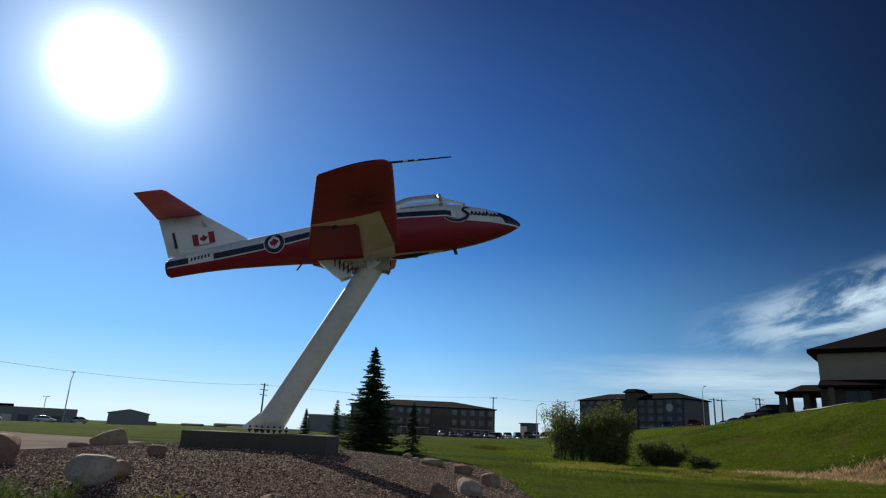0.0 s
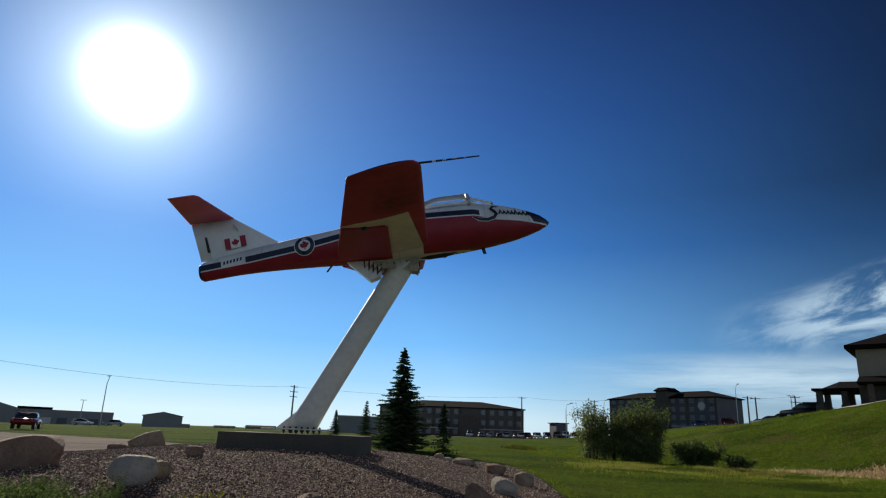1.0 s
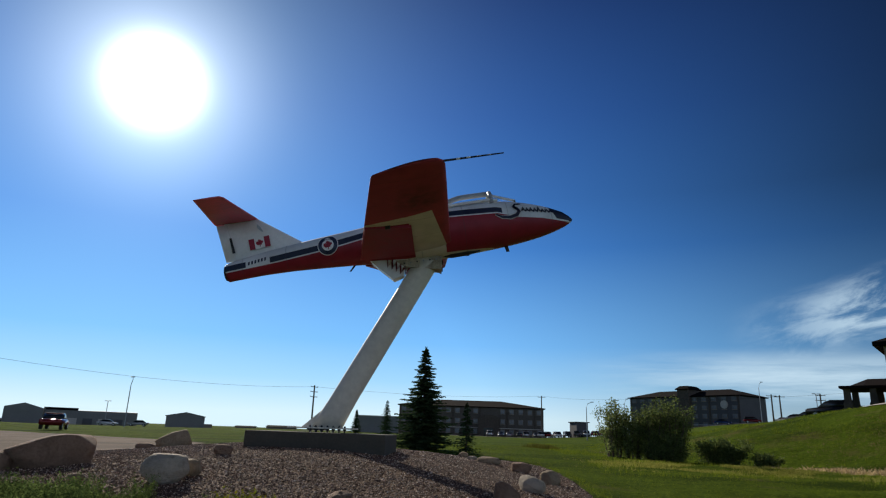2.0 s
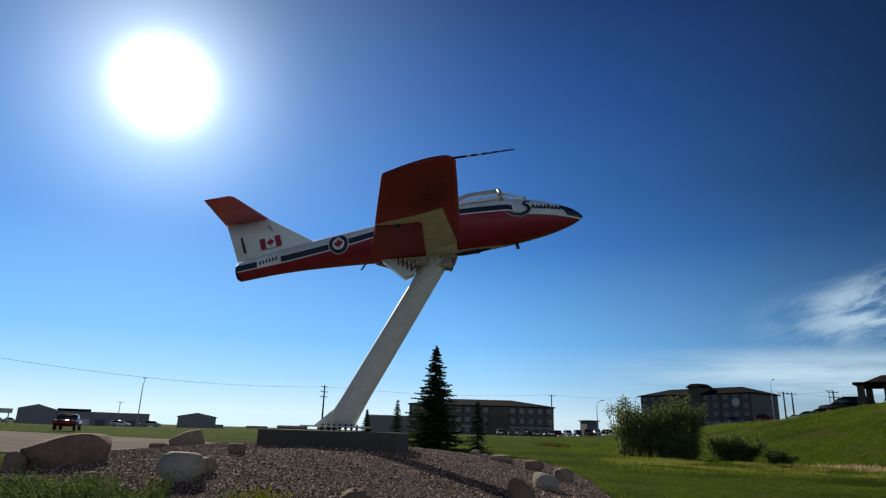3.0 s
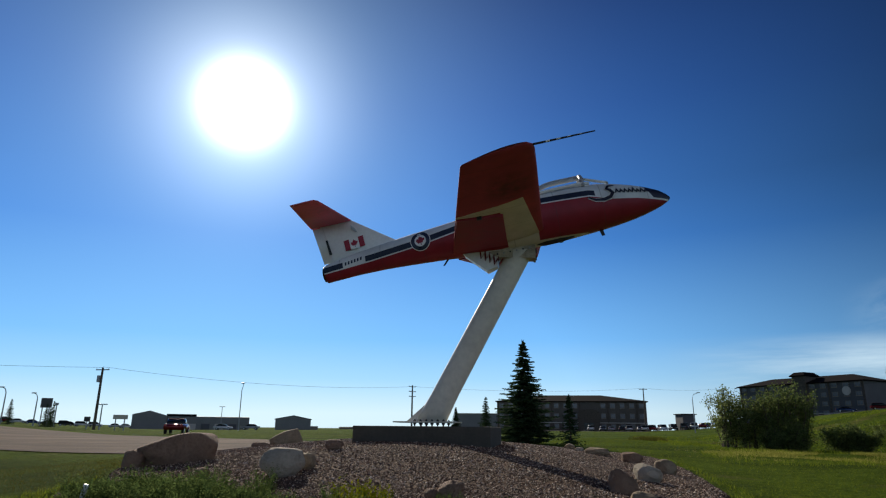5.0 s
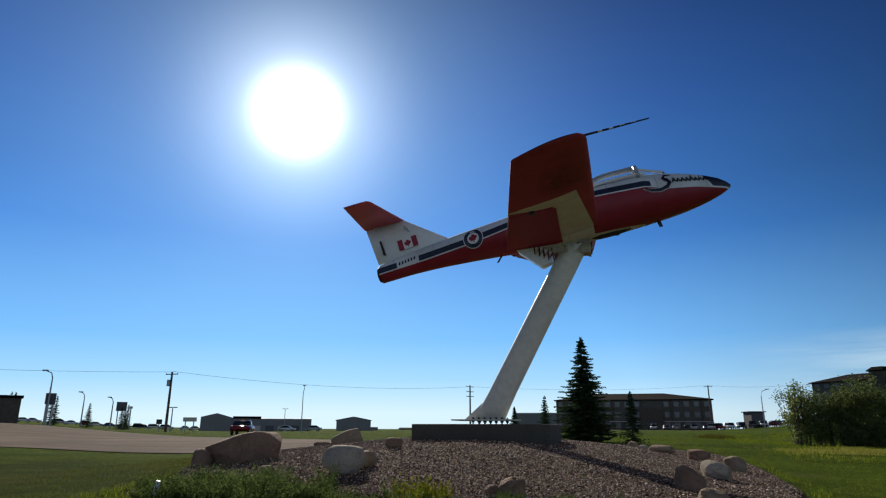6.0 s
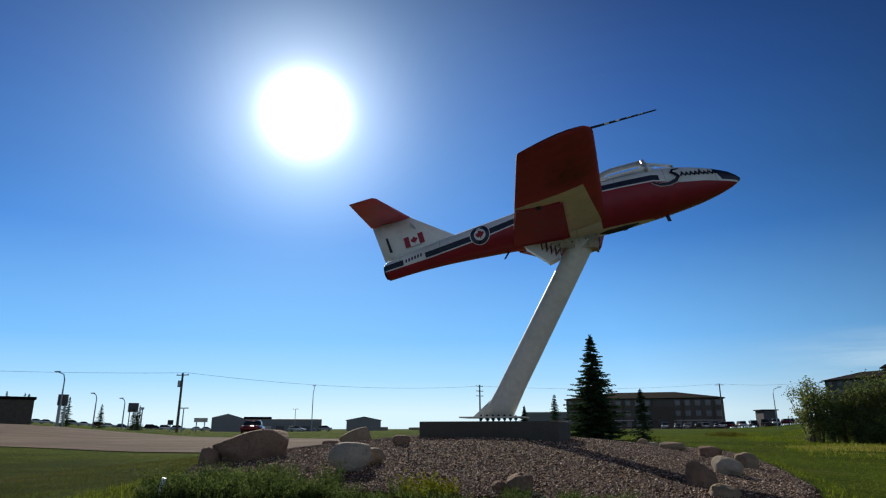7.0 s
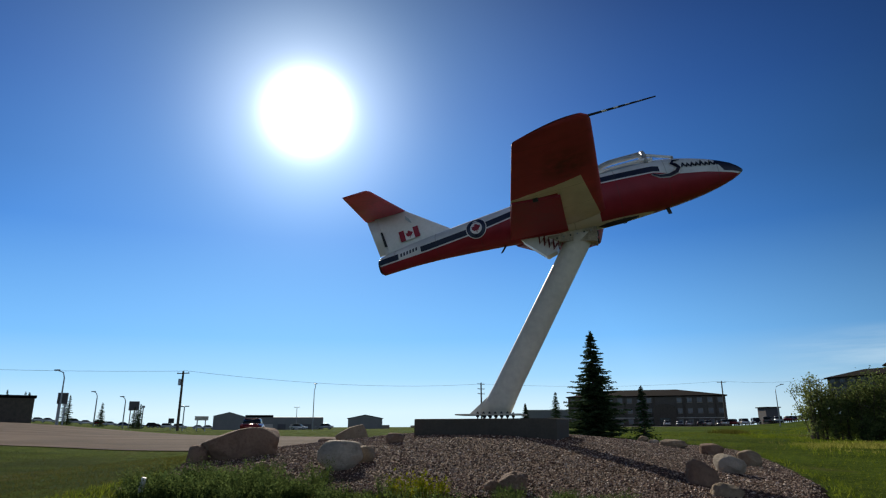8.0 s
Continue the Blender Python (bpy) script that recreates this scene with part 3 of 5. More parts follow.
    decal("roundel_ring", disc(rx, rz, 0.28), WHITE, fus, "white outline ring", 0.006)
    decal("roundel_blue", disc(rx, rz, 0.262), NAVY, fus, "navy ring", 0.011)
    decal("roundel_white", disc(rx, rz, 0.16), WHITE, fus, "white disc", 0.016)
    decal("roundel_leaf", maple(rx, rz, 0.135, 0.1), RED, fus, "red maple leaf", 0.021)
    # team mark on the nose: a sweeping stroke and a row of small slanted strokes
    back = [(-2.15, 0.27), (-1.98, 0.175), (-1.76, 0.15), (-1.58, 0.20), (-1.50, 0.30), (-1.56, 0.39), (-1.64, 0.45), (-1.58, 0.53), (-1.42, 0.53)]
    ribbon("mark_outline", back, 0.075, WHITE, fus, "white outlined sweep", 0.008)
    ribbon("mark_sweep", [(x + 0.01, z + 0.004) for x, z in back], 0.048, NAVY, fus, "navy sweep", 0.014)
    for i in range(8):
        x0 = -1.40 + i * 0.108
        z0 = 0.285 - 0.013 * i
        hgt = (0.13, 0.11, 0.13, 0.12, 0.18, 0.11, 0.17, 0.12)[i]
        ribbon("mark_stroke", [(x0 - 0.025, z0), (x0, z0 + hgt * 0.4), (x0 + 0.02, z0 + hgt), (x0 + 0.05, z0 + hgt * 0.3), (x0 + 0.08, z0 + 0.015)], 0.026, NAVY, fus, "navy slanted stroke", 0.014)
    # canopy
    bm = bmesh.new()
    rr = []
    N = 14
    for i in range(N + 1):
        x = -1.52 - 2.3 * i / N
        k = i / N
        top = 0.74 + 0.325 * min(1.0, k / 0.285) ** 0.9 * (1 - smooth01(0.6, 1.05, k) * 0.7)
        w = 0.52 * (0.55 + 0.45 * smooth01(0, 0.35, k)) * (1 - 0.25 * smooth01(0.7, 1, k))
        rr.append([(x, w * math.cos(a), 0.66 + (top - 0.66) * math.sin(a)) for a in (math.pi * j / 16 for j in range(17))])
    loft(bm, rr, closed=False)
    bmesh.ops.solidify(bm, geom=bm.faces[:], thickness=0.012)
    can = part("canopy", bm, CANOPY, air, "clear canopy glass with pale frame", True)
    can.visible_shadow = False

    def arch(i, r, name, mat=CANOPY_FRAME):
        b = bmesh.new()
        tube(b, [Vector(p) * 1.0 for p in rr[i]], r, 6)
        part(name, b, mat, can, "pale frame arch", True)

    arch(4, 0.06, "canopy_arch")
    arch(0, 0.03, "windscreen_sill")
    arch(14, 0.05, "canopy_rear_frame")
    b = bmesh.new()
    tube(b, [rr[i][8] for i in range(4, 15)], [0.075] * 11, 8)
    part("canopy_spine", b, CANOPY_FRAME, can, "pale frame rib", True)
    for j in (3, 13):
        b = bmesh.new()
        tube(b, [rr[i][j] for i in range(0, 5)], 0.035, 6)
        part("windscreen_post", b, WHITE, can, "", True)
    for j in (1, 15):
        b = bmesh.new()
        tube(b, [rr[i][j] for i in range(3, 15)], 0.045, 6)
        part("canopy_rail", b, WHITE, can, "", True)
    # aerials and small parts below
    def blade(name, x, z, dx, dz, w, mat=BLACK, y=0.0):
        b = bmesh.new()
        loft(b, [foil_ring((x + w / 2, y, z), (x - w / 2, y, z), 0.05, (0, 1, 0), 5), foil_ring((x + dx + w * 0.4, y, z + dz), (x + dx - w * 0.4, y, z + dz), 0.035, (0, 1, 0), 5)])
        bmesh.ops.recalc_face_normals(b, faces=b.faces[:])
        return part(name, b, mat, air, "black blade aerial")

    blade("aerial", -1.93, -0.40, 0.04, -0.24, 0.11)
    blade("aerial", -6.02, -0.36, -0.2, -0.22, 0.07)
    blade("aerial", -3.0, -0.5, 0.0, -0.1, 0.12)
    b = bmesh.new()
    loft(b, [[(x, r * 1.4 * math.cos(a) - 0.12, -0.52 + r * math.sin(a)) for a in (2 * math.pi * k / 10 for k in range(10))] for x, r in ((-3.75, 0.02), (-3.45, 0.10), (-3.0, 0.09), (-2.65, 0.03))])
    part("belly_pod", b, BLACK, air, "dark belly fairing", True)
    # torn ventral panel with red streaks
    b = bmesh.new()
    outer = [(-5.66, -0.40), (-5.08, -1.0), (-4.8, -0.92), (-4.6, -0.45)]
    loft(b, [[(x, yy, z) for x, z in outer] for yy in (-0.24, 0.24)])
    bmesh.ops.recalc_face_normals(b, faces=b.faces[:])
    vp = part("ventral_fairing", b, WHITE, air, "scuffed white fairing with red streaks")
    streak_paint = plain("dark_red_paint", (0.16, 0.02, 0.024))
    for i in range(2):
        b = bmesh.new()
        pts = []
        for k in range(9):
            u = k / 8
            sw = 0.085 * (-1) ** k
            pts.append((-5.20 + 0.13 * i + 0.42 * u + sw * 0.4, -0.25, -0.52 - 0.02 * i - 0.30 * u + sw))
        tube(b, pts, 0.024, 5)
        part("streak", b, streak_paint, vp, "dark red zigzag streak")
    return air


def build_pylon():
    rot = Matrix.Translation((-4.30, 16.95, SLOPE * 16.55)) @ Matrix.Rotation(radians(3), 4, "Z")
    py = empty("pylon", rot, "leaning cream steel pylon bolted to a concrete plinth", "pylon")
    bm = bmesh.new()
    rr = []
    for z in np.linspace(1.2, 5.62, 14):
        cx = (z - 1.27) * 0.56 + 0.02
        grow = 1 + 0.12 * smooth01(1.8, 1.2, z)
        rr.append([(cx + (0.378 - 0.006 * (z - 1.2)) * grow * math.copysign(abs(math.cos(a)) ** 0.9, math.cos(a)), 0.25 * grow * math.sin(a) - 0.12 * (z - 1.2), z) for a in (2 * math.pi * k / 32 for k in range(32))])
    loft(bm, rr)
    part("strut", bm, PYLON_PAINT, py, "cream painted strut with rust blotches", True)
    bm = bmesh.new()
    loft(bm, [[(-0.66, y0, 1.2), (-0.28, y0 * 3.2, 1.2), (0.12, y0 * 3.2, 1.9), (0.05, y0, 1.82)] for y0 in (-0.06, 0.06)])
    bmesh.ops.recalc_face_normals(bm, faces=bm.faces[:])
    part("gusset", bm, PYLON_PAINT, py)
    bm = bmesh.new()
    box(bm, -0.92, 0.74, -0.55, 0.55, 1.165, 1.2, 0.008)
    part("base_plate", bm, CREAM, py, "cream steel base plate")
    for sy in (-0.45, 0.45):
        for i in range(6):
            bm = bmesh.new()
            x = -0.36 + i * 0.15
            tube(bm, [(x, sy, 1.07), (x, sy, 1.25)], 0.018, 8)
            tube(bm, [(x, sy, 1.12), (x, sy, 1.165)], 0.042, 6)
            tube(bm, [(x, sy, 1.2), (x, sy, 1.228)], 0.034, 6)
            part("anchor_bolt", bm, BLACK, py, "dark steel anchor bolt")
    # cradle under the belly
    bm = bmesh.new()
    up = lambda x: 5.50 + (x - 1.5) * 0.176
    loft(bm, [[(1.85, y, 5.42), (2.79, y, 5.38), (2.79, y, up(2.62) + 0.1), (1.55, y, up(1.45) + 0.1)] for y in (-0.75, -0.31)])
    bmesh.ops.recalc_face_normals(bm, faces=bm.faces[:])
    part("cradle", bm, STAINED, py, "stained cream bracket under the belly")
    bm = bmesh.new()
    box(bm, 2.79, 2.85, -0.77, -0.29, 5.36, 5.74, 0.006)
    part("cradle_plate", bm, STAINED, py)
    for yy in (-0.16, -0.05, 0.05, 0.16):
        for zz in (5.42, 5.62):
            bm = bmesh.new()
            tube(bm, [(2.84, yy - 0.53, zz), (2.88, yy - 0.53, zz)], 0.022, 6)
            part("bolt", bm, BLACK, py)
    for i in range(6):
        bm = bmesh.new()
        x = 1.85 + 0.17 * i
        tube(bm, [(x, -0.78, 5.50 + 0.03 * i), (x, -0.74, 5.50 + 0.03 * i)], 0.024, 6)
        part("bolt", bm, STEEL if i % 2 else BLACK, py)


build_aircraft()
build_pylon()
plinth = bmesh.new()
box(plinth, -6.0, -2.56, 15.62, 17.75, 0.66, 1.466, 0.025)
tagged(part("plinth", plinth, CONCRETE), "dark weathered concrete plinth set in a gravel mound", "plinth")

# ---- land ----
def mound(x, y):
    r = (abs((x + 4.8) / (7.4 if x > -4.8 else 9.5)) ** 3 + abs((y - 17.0) / 10.6) ** 3) ** (1 / 3)
    t = min(1.0, max(0.0, (r - 0.1) / 0.93))
    return 0.72 * (1 - 0.45 * t - 0.55 * t * t * (3 - 2 * t))


def hill(x, y):
    if y < 1:
        y = 1
    s = 0.62 * x + 0.78 * y
    az = x / y
    f = 0.5 * min(1.15, max(0.0, (az - 0.13) / 0.53)) + 0.6 * smooth01(0.15, 0.74, az)
    d = -0.35 * math.exp(-((s - 37) / 5) ** 2) * smooth01(0.05, 0.3, az)
    d -= 0.03 * min(40, max(0, s - 58)) * f
    return 3.8 * smooth01(37, 54, s) * f + d + 0.008 * max(0, min(y, 300) - 60) * f


def climb(y):
    """How far the level of things has risen at y."""
    return SLOPE * min(max(y, 0.0), 320.0)


def land(x, y):
    az = x / max(y, 1)
    h = hill(x, y) + climb(y)
    h -= 0.0215 * (min(math.hypot(x, y), 360) - min(math.hypot(x, y), 35)) * smooth01(-1.55, -0.6, az) * (1 - smooth01(0.15, 0.4, az)) * smooth01(0, 30, y)
    h -= 0.12 * smooth01(1.0, 5.0, x) * smooth01(60, 20, y)
    h += 0.75 * smooth01(-0.7, -1.25, az) * smooth01(45, 90, math.hypot(x, y)) * smooth01(0, 20, y)
    h += 1.1 * smooth01(0.06, 0.2, az) * smooth01(140, 195, y)
    h += 0.05 * noise.noise((x * 0.12, y * 0.12, 0)) * smooth01(200, 60, abs(x) + abs(y))
    k = smooth01(4, 12, x) * smooth01(90, 60, y)
    if k > 0:
        h += k * (0.16 * noise.noise((x * 0.16, y * 0.3, 4)) + 0.12 * noise.noise((x * 0.35, y * 0.5, 1)) + 0.05 * noise.noise((x * 0.9, y * 0.9, 2)))
    return h


def axis(lo, hi, fine_lo, fine_hi, step):
    v = list(np.arange(fine_lo, fine_hi + 0.001, step))
    s = step
    while v[-1] < hi:
        s *= 1.16
        v.append(v[-1] + s)
    s = step
    while v[0] > lo:
        s *= 1.16
        v.insert(0, v[0] - s)
    return v


def sheet(xs, ys, fn):
    bm = bmesh.new()
    V = [[bm.verts.new((x, y, fn(x, y))) for y in ys] for x in xs]
    for i in range(len(xs) - 1):
        for j in range(len(ys) - 1):
            bm.faces.new((V[i][j], V[i + 1][j], V[i + 1][j + 1], V[i][j + 1]))
    return bm


def bed_mask(x, y):
    """1 on the gravel, 0 on the lawn."""
    left = -8.75 - 0.62 * max(0, y - 10.3) ** 0.9 + 0.3 * noise.noise((0, y * 0.8, 5))
    front = smooth01(8.75, 9.2, y + 0.25 * noise.noise((x * 0.9, 0, 2)) + 0.9 * smooth01(-2.5, 0.5, x))
    return front * smooth01(-0.2, 0.25, x - left) * smooth01(0.015, 0.05, mound(x, y) + 0.012 * noise.noise((x * 1.5, y * 1.5, 9)))


def base_height(x, y):
    return land(x, y) + mound(x, y)


def ground_height(x, y):
    # the lawn dips under the gravel bed
    return base_height(x, y) - 0.12 * bed_mask(x, y)


tagged(part("ground", sheet(axis(-2600, 2600, -34, 50, 0.6), axis(-2000, 2600, -2, 60, 0.6), ground_height), LAWN, smooth=True),
       "green mown grass rolling over open prairie", "ground", kind="structure")


def bed_height(x, y):
    return base_height(x, y) + 0.02 * noise.noise((x * 1.2, y * 1.2, 3)) + 0.012 - 0.3 * (1 - bed_mask(x, y))


tagged(part("gravel_bed", sheet(np.arange(-14.8, 3.0, 0.18), np.arange(6.0, 28.0, 0.18), bed_height), GRAVEL, smooth=True),
       "raised bed of reddish brown pea gravel", "gravel bed", kind="structure")


def strip(name, a, b, n, mat, lift, label, cat):
    """A road surface between two lines, laid on the land."""
    bm = bmesh.new()
    rows = []
    for i in range(n + 1):
        k = i / n
        row = []
        for j in range(25):
            p = Vector(line_at(a, k)).lerp(Vector(line_at(b, k)), j / 24)
            row.append(bm.verts.new((p.x, p.y, base_height(p.x, p.y) + lift)))
        rows.append(row)
    for r, s in zip(rows, rows[1:]):
        for j in range(24):
            bm.faces.new((r[j], r[j + 1], s[j + 1], s[j]))
    bmesh.ops.recalc_face_normals(bm, faces=bm.faces[:])
    return tagged(part(name, bm, mat, smooth=True), label, cat, kind="structure")


def line_at(pts, k):
    k *= len(pts) - 1
    i = min(int(k), len(pts) - 2)
    return tuple(u + (v - u) * (k - i) for u, v in zip(pts[i], pts[i + 1]))


strip("road", [(-90, 38, 0), (-27, 21.7, 0), (-18.9, 20.2, 0), (-13.5, 19.8, 0), (-12.2, 22, 0), (-13, 30, 0)],
      [(-96, 67, 0), (-62, 57, 0), (-48, 53, 0), (-33, 45, 0), (-23, 37.5, 0), (-17, 33, 0)], 120, DIRT, 0.03, "brown packed dirt and gravel lot", "road")
strip("car_park", [(-60, 196, 0), (90, 186, 0)], [(-60, 216, 0), (90, 203, 0)], 40, ASPHALT, 0.05, "grey asphalt car park before the hotel", "car park")

# ---- buildings ----
def instance(me, name, parent, m, label=""):
    ob = new(name, me)
    ob.parent = parent
    ob.matrix_basis = m
    return tagged(ob, label)


def mesh_of(name, bm, *mats):
    me = bpy.data.meshes.new(name)
    bm.normal_update()
    bm.to_mesh(me)
    bm.free()
    for m in mats:
        me.materials.append(m)
    return me


def window_set(w, h, frame_mat, glass=None):
    """Meshes of one window: a frame with a mullion, a sill and a pane, standing on the wall's face at y = 0."""
    f = bmesh.new()
    t = 0.09
    box(f, -w / 2, -w / 2 + t, -0.08, 0.05, 0, h)
    box(f, w / 2 - t, w / 2, -0.08, 0.05, 0, h)
    box(f, -w / 2 + t, w / 2 - t, -0.08, 0.05, h - t, h)
    box(f, -w / 2 + t, w / 2 - t, -0.08, 0.05, 0, t)
    box(f, -0.03, 0.03, -0.06, 0.05, t, h - t)
    return (mesh_of("frame", f, frame_mat), mesh_of("sill", boxed(-w / 2 - 0.1, w / 2 + 0.1, -0.16, 0.04, -0.1, -0.004), frame_mat),
            mesh_of("pane", boxed(-w / 2 + t, w / 2 - t, -0.03, -0.01, t, h - t), glass or PANE))


def put_window(parent, ws, m):
    fr = instance(ws[0], "window", parent, m)
    instance(ws[1], "sill", fr, Matrix())
    instance(ws[2], "pane", fr, Matrix())


def hip_roof(w, d, z, rise, over, inset):
    """A hipped roof with a fascia, on a w by d plan."""
    bm = bmesh.new()
    a = [(-over, -over), (w + over, -over), (w + over, d + over), (-over, d + over)]
    low = [bm.verts.new((x, y, z - 0.28)) for x, y in a]
    mid = [bm.verts.new((x, y, z)) for x, y in a]
    r = [bm.verts.new((inset, d / 2, z + rise)), bm.verts.new((w - inset, d / 2, z + rise))]
    bm.faces.new(low[::-1])
    for i in range(4):
        j = (i + 1) % 4
        bm.faces.new((low[i], low[j], mid[j], mid[i]))
    bm.faces.new((mid[0], mid[1], r[1], r[0]))
    bm.faces.new((mid[2], mid[3], r[0], r[1]))
    bm.faces.new((mid[1], mid[2], r[1]))
    bm.faces.new((mid[3], mid[0], r[0]))
    return bm


def stand(a, b, sink=0.4):
    """The pose of a building whose front runs from a to b, its base on the land; and the front's length."""
    d = Vector((b[0] - a[0], b[1] - a[1]))
    base = min(land(*a), land(*b)) - sink
    return Matrix.Translation((a[0], a[1], base)) @ Matrix.Rotation(math.atan2(d.y, d.x), 4, "Z"), d.length, base


def storeyed(name, a, b, depth, eave, rise, inset, storeys, cols, wall_mat, accent, label, category, over=0.7, skip=()):
    m, w, base = stand(a, b)
    h = eave + climb(a[1]) - base
    ob = empty(name, m, label, category)
    part("wall", boxed(0, w, 0, depth, 0, h), wall_mat, ob)
    part("roof", hip_roof(w, depth, h, rise, over, inset), SHINGLE, ob, "dark shingled hip roof")
    part("plinth_band", boxed(-0.06, w + 0.06, -0.06, 0, 0, h * 0.28), accent, ob, "stone clad base")
    part("string_course", boxed(-0.1, w + 0.1, -0.1, 0, h * 0.29, h * 0.29 + 0.25), TRIM, ob)
    step = w / cols
    ws = window_set(min(1.7, step * 0.5), h / storeys * 0.48, STUCCO, CURTAIN)
    sh = h / storeys
    for r in range(storeys):
        for c in range(cols):
            if (r, c) in skip or c in skip:
                continue
            put_window(ob, ws, Matrix.Translation((step * (c + 0.5), -0.055 if r else -0.11, sh * r + sh * 0.32)))
    # pilasters
    for c in range(0, cols + 1, 3):
        x = min(max(step * c, 0.3), w - 0.3)
        part("pilaster", boxed(x - 0.3, x + 0.3, -0.13, -0.004, h * 0.31, h - 0.3), accent, ob)
    return ob, w, h, depth


# three-storey hotel across the field
hot, w, h, d = storeyed("hotel", (-31, 238.8), (21.7, 239.8), 18, 5.9, 2.5, 15, 3, 16, STUCCO_DARK, STONE_CLAD, "three-storey tan hotel with a dark hip roof", "hotel", skip=(9, 10))
bm = bmesh.new()
loft(bm, [[(29, y, 0), (29, y, h * 0.62)] + [(32.7 + 3.7 * math.cos(math.pi - k * math.pi / 8), y, h * 0.62 + 1.2 * math.sin(k * math.pi / 8)) for k in range(1, 8)] + [(36.4, y, h * 0.62), (36.4, y, 0)] for y in (-3.0, -0.2)])
bmesh.ops.recalc_face_normals(bm, faces=bm.faces[:])
part("entrance_porch", bm, STONE_CLAD, hot, "arched stone entrance porch")
part("entrance_door", boxed(31, 34.4, -3.06, -3.0, 0.4, 3.2), PANE, hot, "dark glass entrance door")
# four-storey inn up the slope
inn, w, h, d = storeyed("inn", (52.0, 235.0), (77.6, 203.0), 15, 10.5, 2.4, 7, 5, 12, STUCCO_GREY, STONE_CLAD, "tall grey inn with a square stone tower", "inn", skip=(4, 5))
part("tower", boxed(20.2, 24.4, -1.2, 5, 0, h + 2.0), STONE_CLAD, inn, "stone tower")
bm = bmesh.new()
loft(bm, [[(20.2 - o, -1.2 - o, z), (24.4 + o, -1.2 - o, z), (24.4 + o, 5 + o, z), (20.2 - o, 5 + o, z)] for o, z in ((0.5, h + 2.0), (0.5, h + 2.3), (-0.6, h + 3.3))])
part("tower_roof", bm, SHINGLE, inn, "dark tower roof")
bm = bmesh.new()
tube(bm, [(w - 5.0, -0.32, h * 0.78), (w - 5.0, -0.14, h * 0.78)], 1.25, 20)
part("sign", bm, TRIM, inn, "pale round plain sign")
# white flat annexe beside the hotel
m, w, base = stand((-38, 196), (-26, 197))
ob = empty("annexe", m, "low white metal building beside the hotel", "building")
top = 1.2 + climb(196) - base
part("wall", boxed(0, w, 0, 9, 0, top), METAL_WALL, ob)
part("roof", boxed(-0.3, w + 0.3, -0.3, 9.3, top, top + 0.3), TRIM, ob)

# two-storey house on the hill, with a porch roof and a drive-through canopy
HM = Matrix.Translation((28.5, 47.6, 3.0 + climb(47.6))) @ Matrix.Rotation(radians(-37), 4, "Z")
house = empty("clubhouse", HM, "two-storey brown stucco house with a dark hip roof", "house")
part("wall", boxed(0, 15, 0, 11, -1.6, 4.72), HOUSE_SIDING, house)
part("roof", hip_roof(15, 11, 4.85, 2.55, 0.6, 5.4), SHINGLE, house, "dark shingled hip roof")
bm = bmesh.new()
loft(bm, [[(x, -1.7, 1.95), (x, -0.01, 1.95), (x, -0.01, 2.62), (x, -1.7, 2.1)] for x in (0.0, 15.3)])
bmesh.ops.recalc_face_normals(bm, faces=bm.faces[:])
part("porch_roof", bm, SHINGLE, house, "dark porch roof")
part("stone_base", boxed(-0.08, 15, -0.08, -0.004, -1.6, 1.9), STONE_CLAD, house, "stone clad lower wall")
for i in range(4):
    part("porch_post", boxed(3.4 * i + 0.6, 3.4 * i + 0.95, -1.6, -1.3, -1.6, 1.94), STONE_CLAD, house)
ws = window_set(1.5, 1.1, STONE_CLAD)
for x in (7.2, 8.6, 12.4):
    put_window(house, ws, Matrix.Translation((x, -0.01, 3.2)))
ws = window_set(1.7, 1.35, STONE_CLAD)
for x in (2.3, 5.6, 9.0, 12.4):
    put_window(house, ws, Matrix.Translation((x, -0.09, 0.55)))
canopy_m = HM @ Matrix.Translation((-2.9, 0.5, 0))
cn = empty("drive_canopy", canopy_m, "dark hipped canopy on thick stone posts beside the house", "canopy")
bm = bmesh.new()
loft(bm, [[(x, -0.25, 1.66), (x, 4.4, 1.66), (x, 4.4, 1.84), (x, 2.1, rz), (x, -0.25, 1.84)] for x, rz in ((-0.3, 1.86), (1.3, 2.5), (2.85, 2.5))])
bmesh.ops.recalc_face_normals(bm, faces=bm.faces[:])
part("roof", bm, SHINGLE, cn, "dark pitched roof")
for x, y in ((-0.1, 0.1), (1.55, 0.1), (-0.1, 3.7), (1.55, 3.7)):
    b = bmesh.new()
    loft(b, [[(x + 0.22 + sx * s, y + 0.22 + sy * s, z) for sx, sy in ((-1, -1), (1, -1), (1, 1), (-1, 1))] for s, z in ((0.3, -1.2), (0.28, 0.6), (0.22, 0.7), (0.2, 1.67))])
    part("post", b, STONE_CLAD, cn, "stone clad post")
# pale path on the land before the house
PA, PB = HM @ Vector((-1.5, -2.6, 0)), HM @ Vector((15, -2.6, 0))
PC, PD = HM @ Vector((-1.5, -1.8, 0)), HM @ Vector((15, -1.8, 0))
strip("pavement", [PA[:], PB[:]], [PC[:], PD[:]], 24, TRIM, 0.05, "pale concrete path along the house", "pavement")

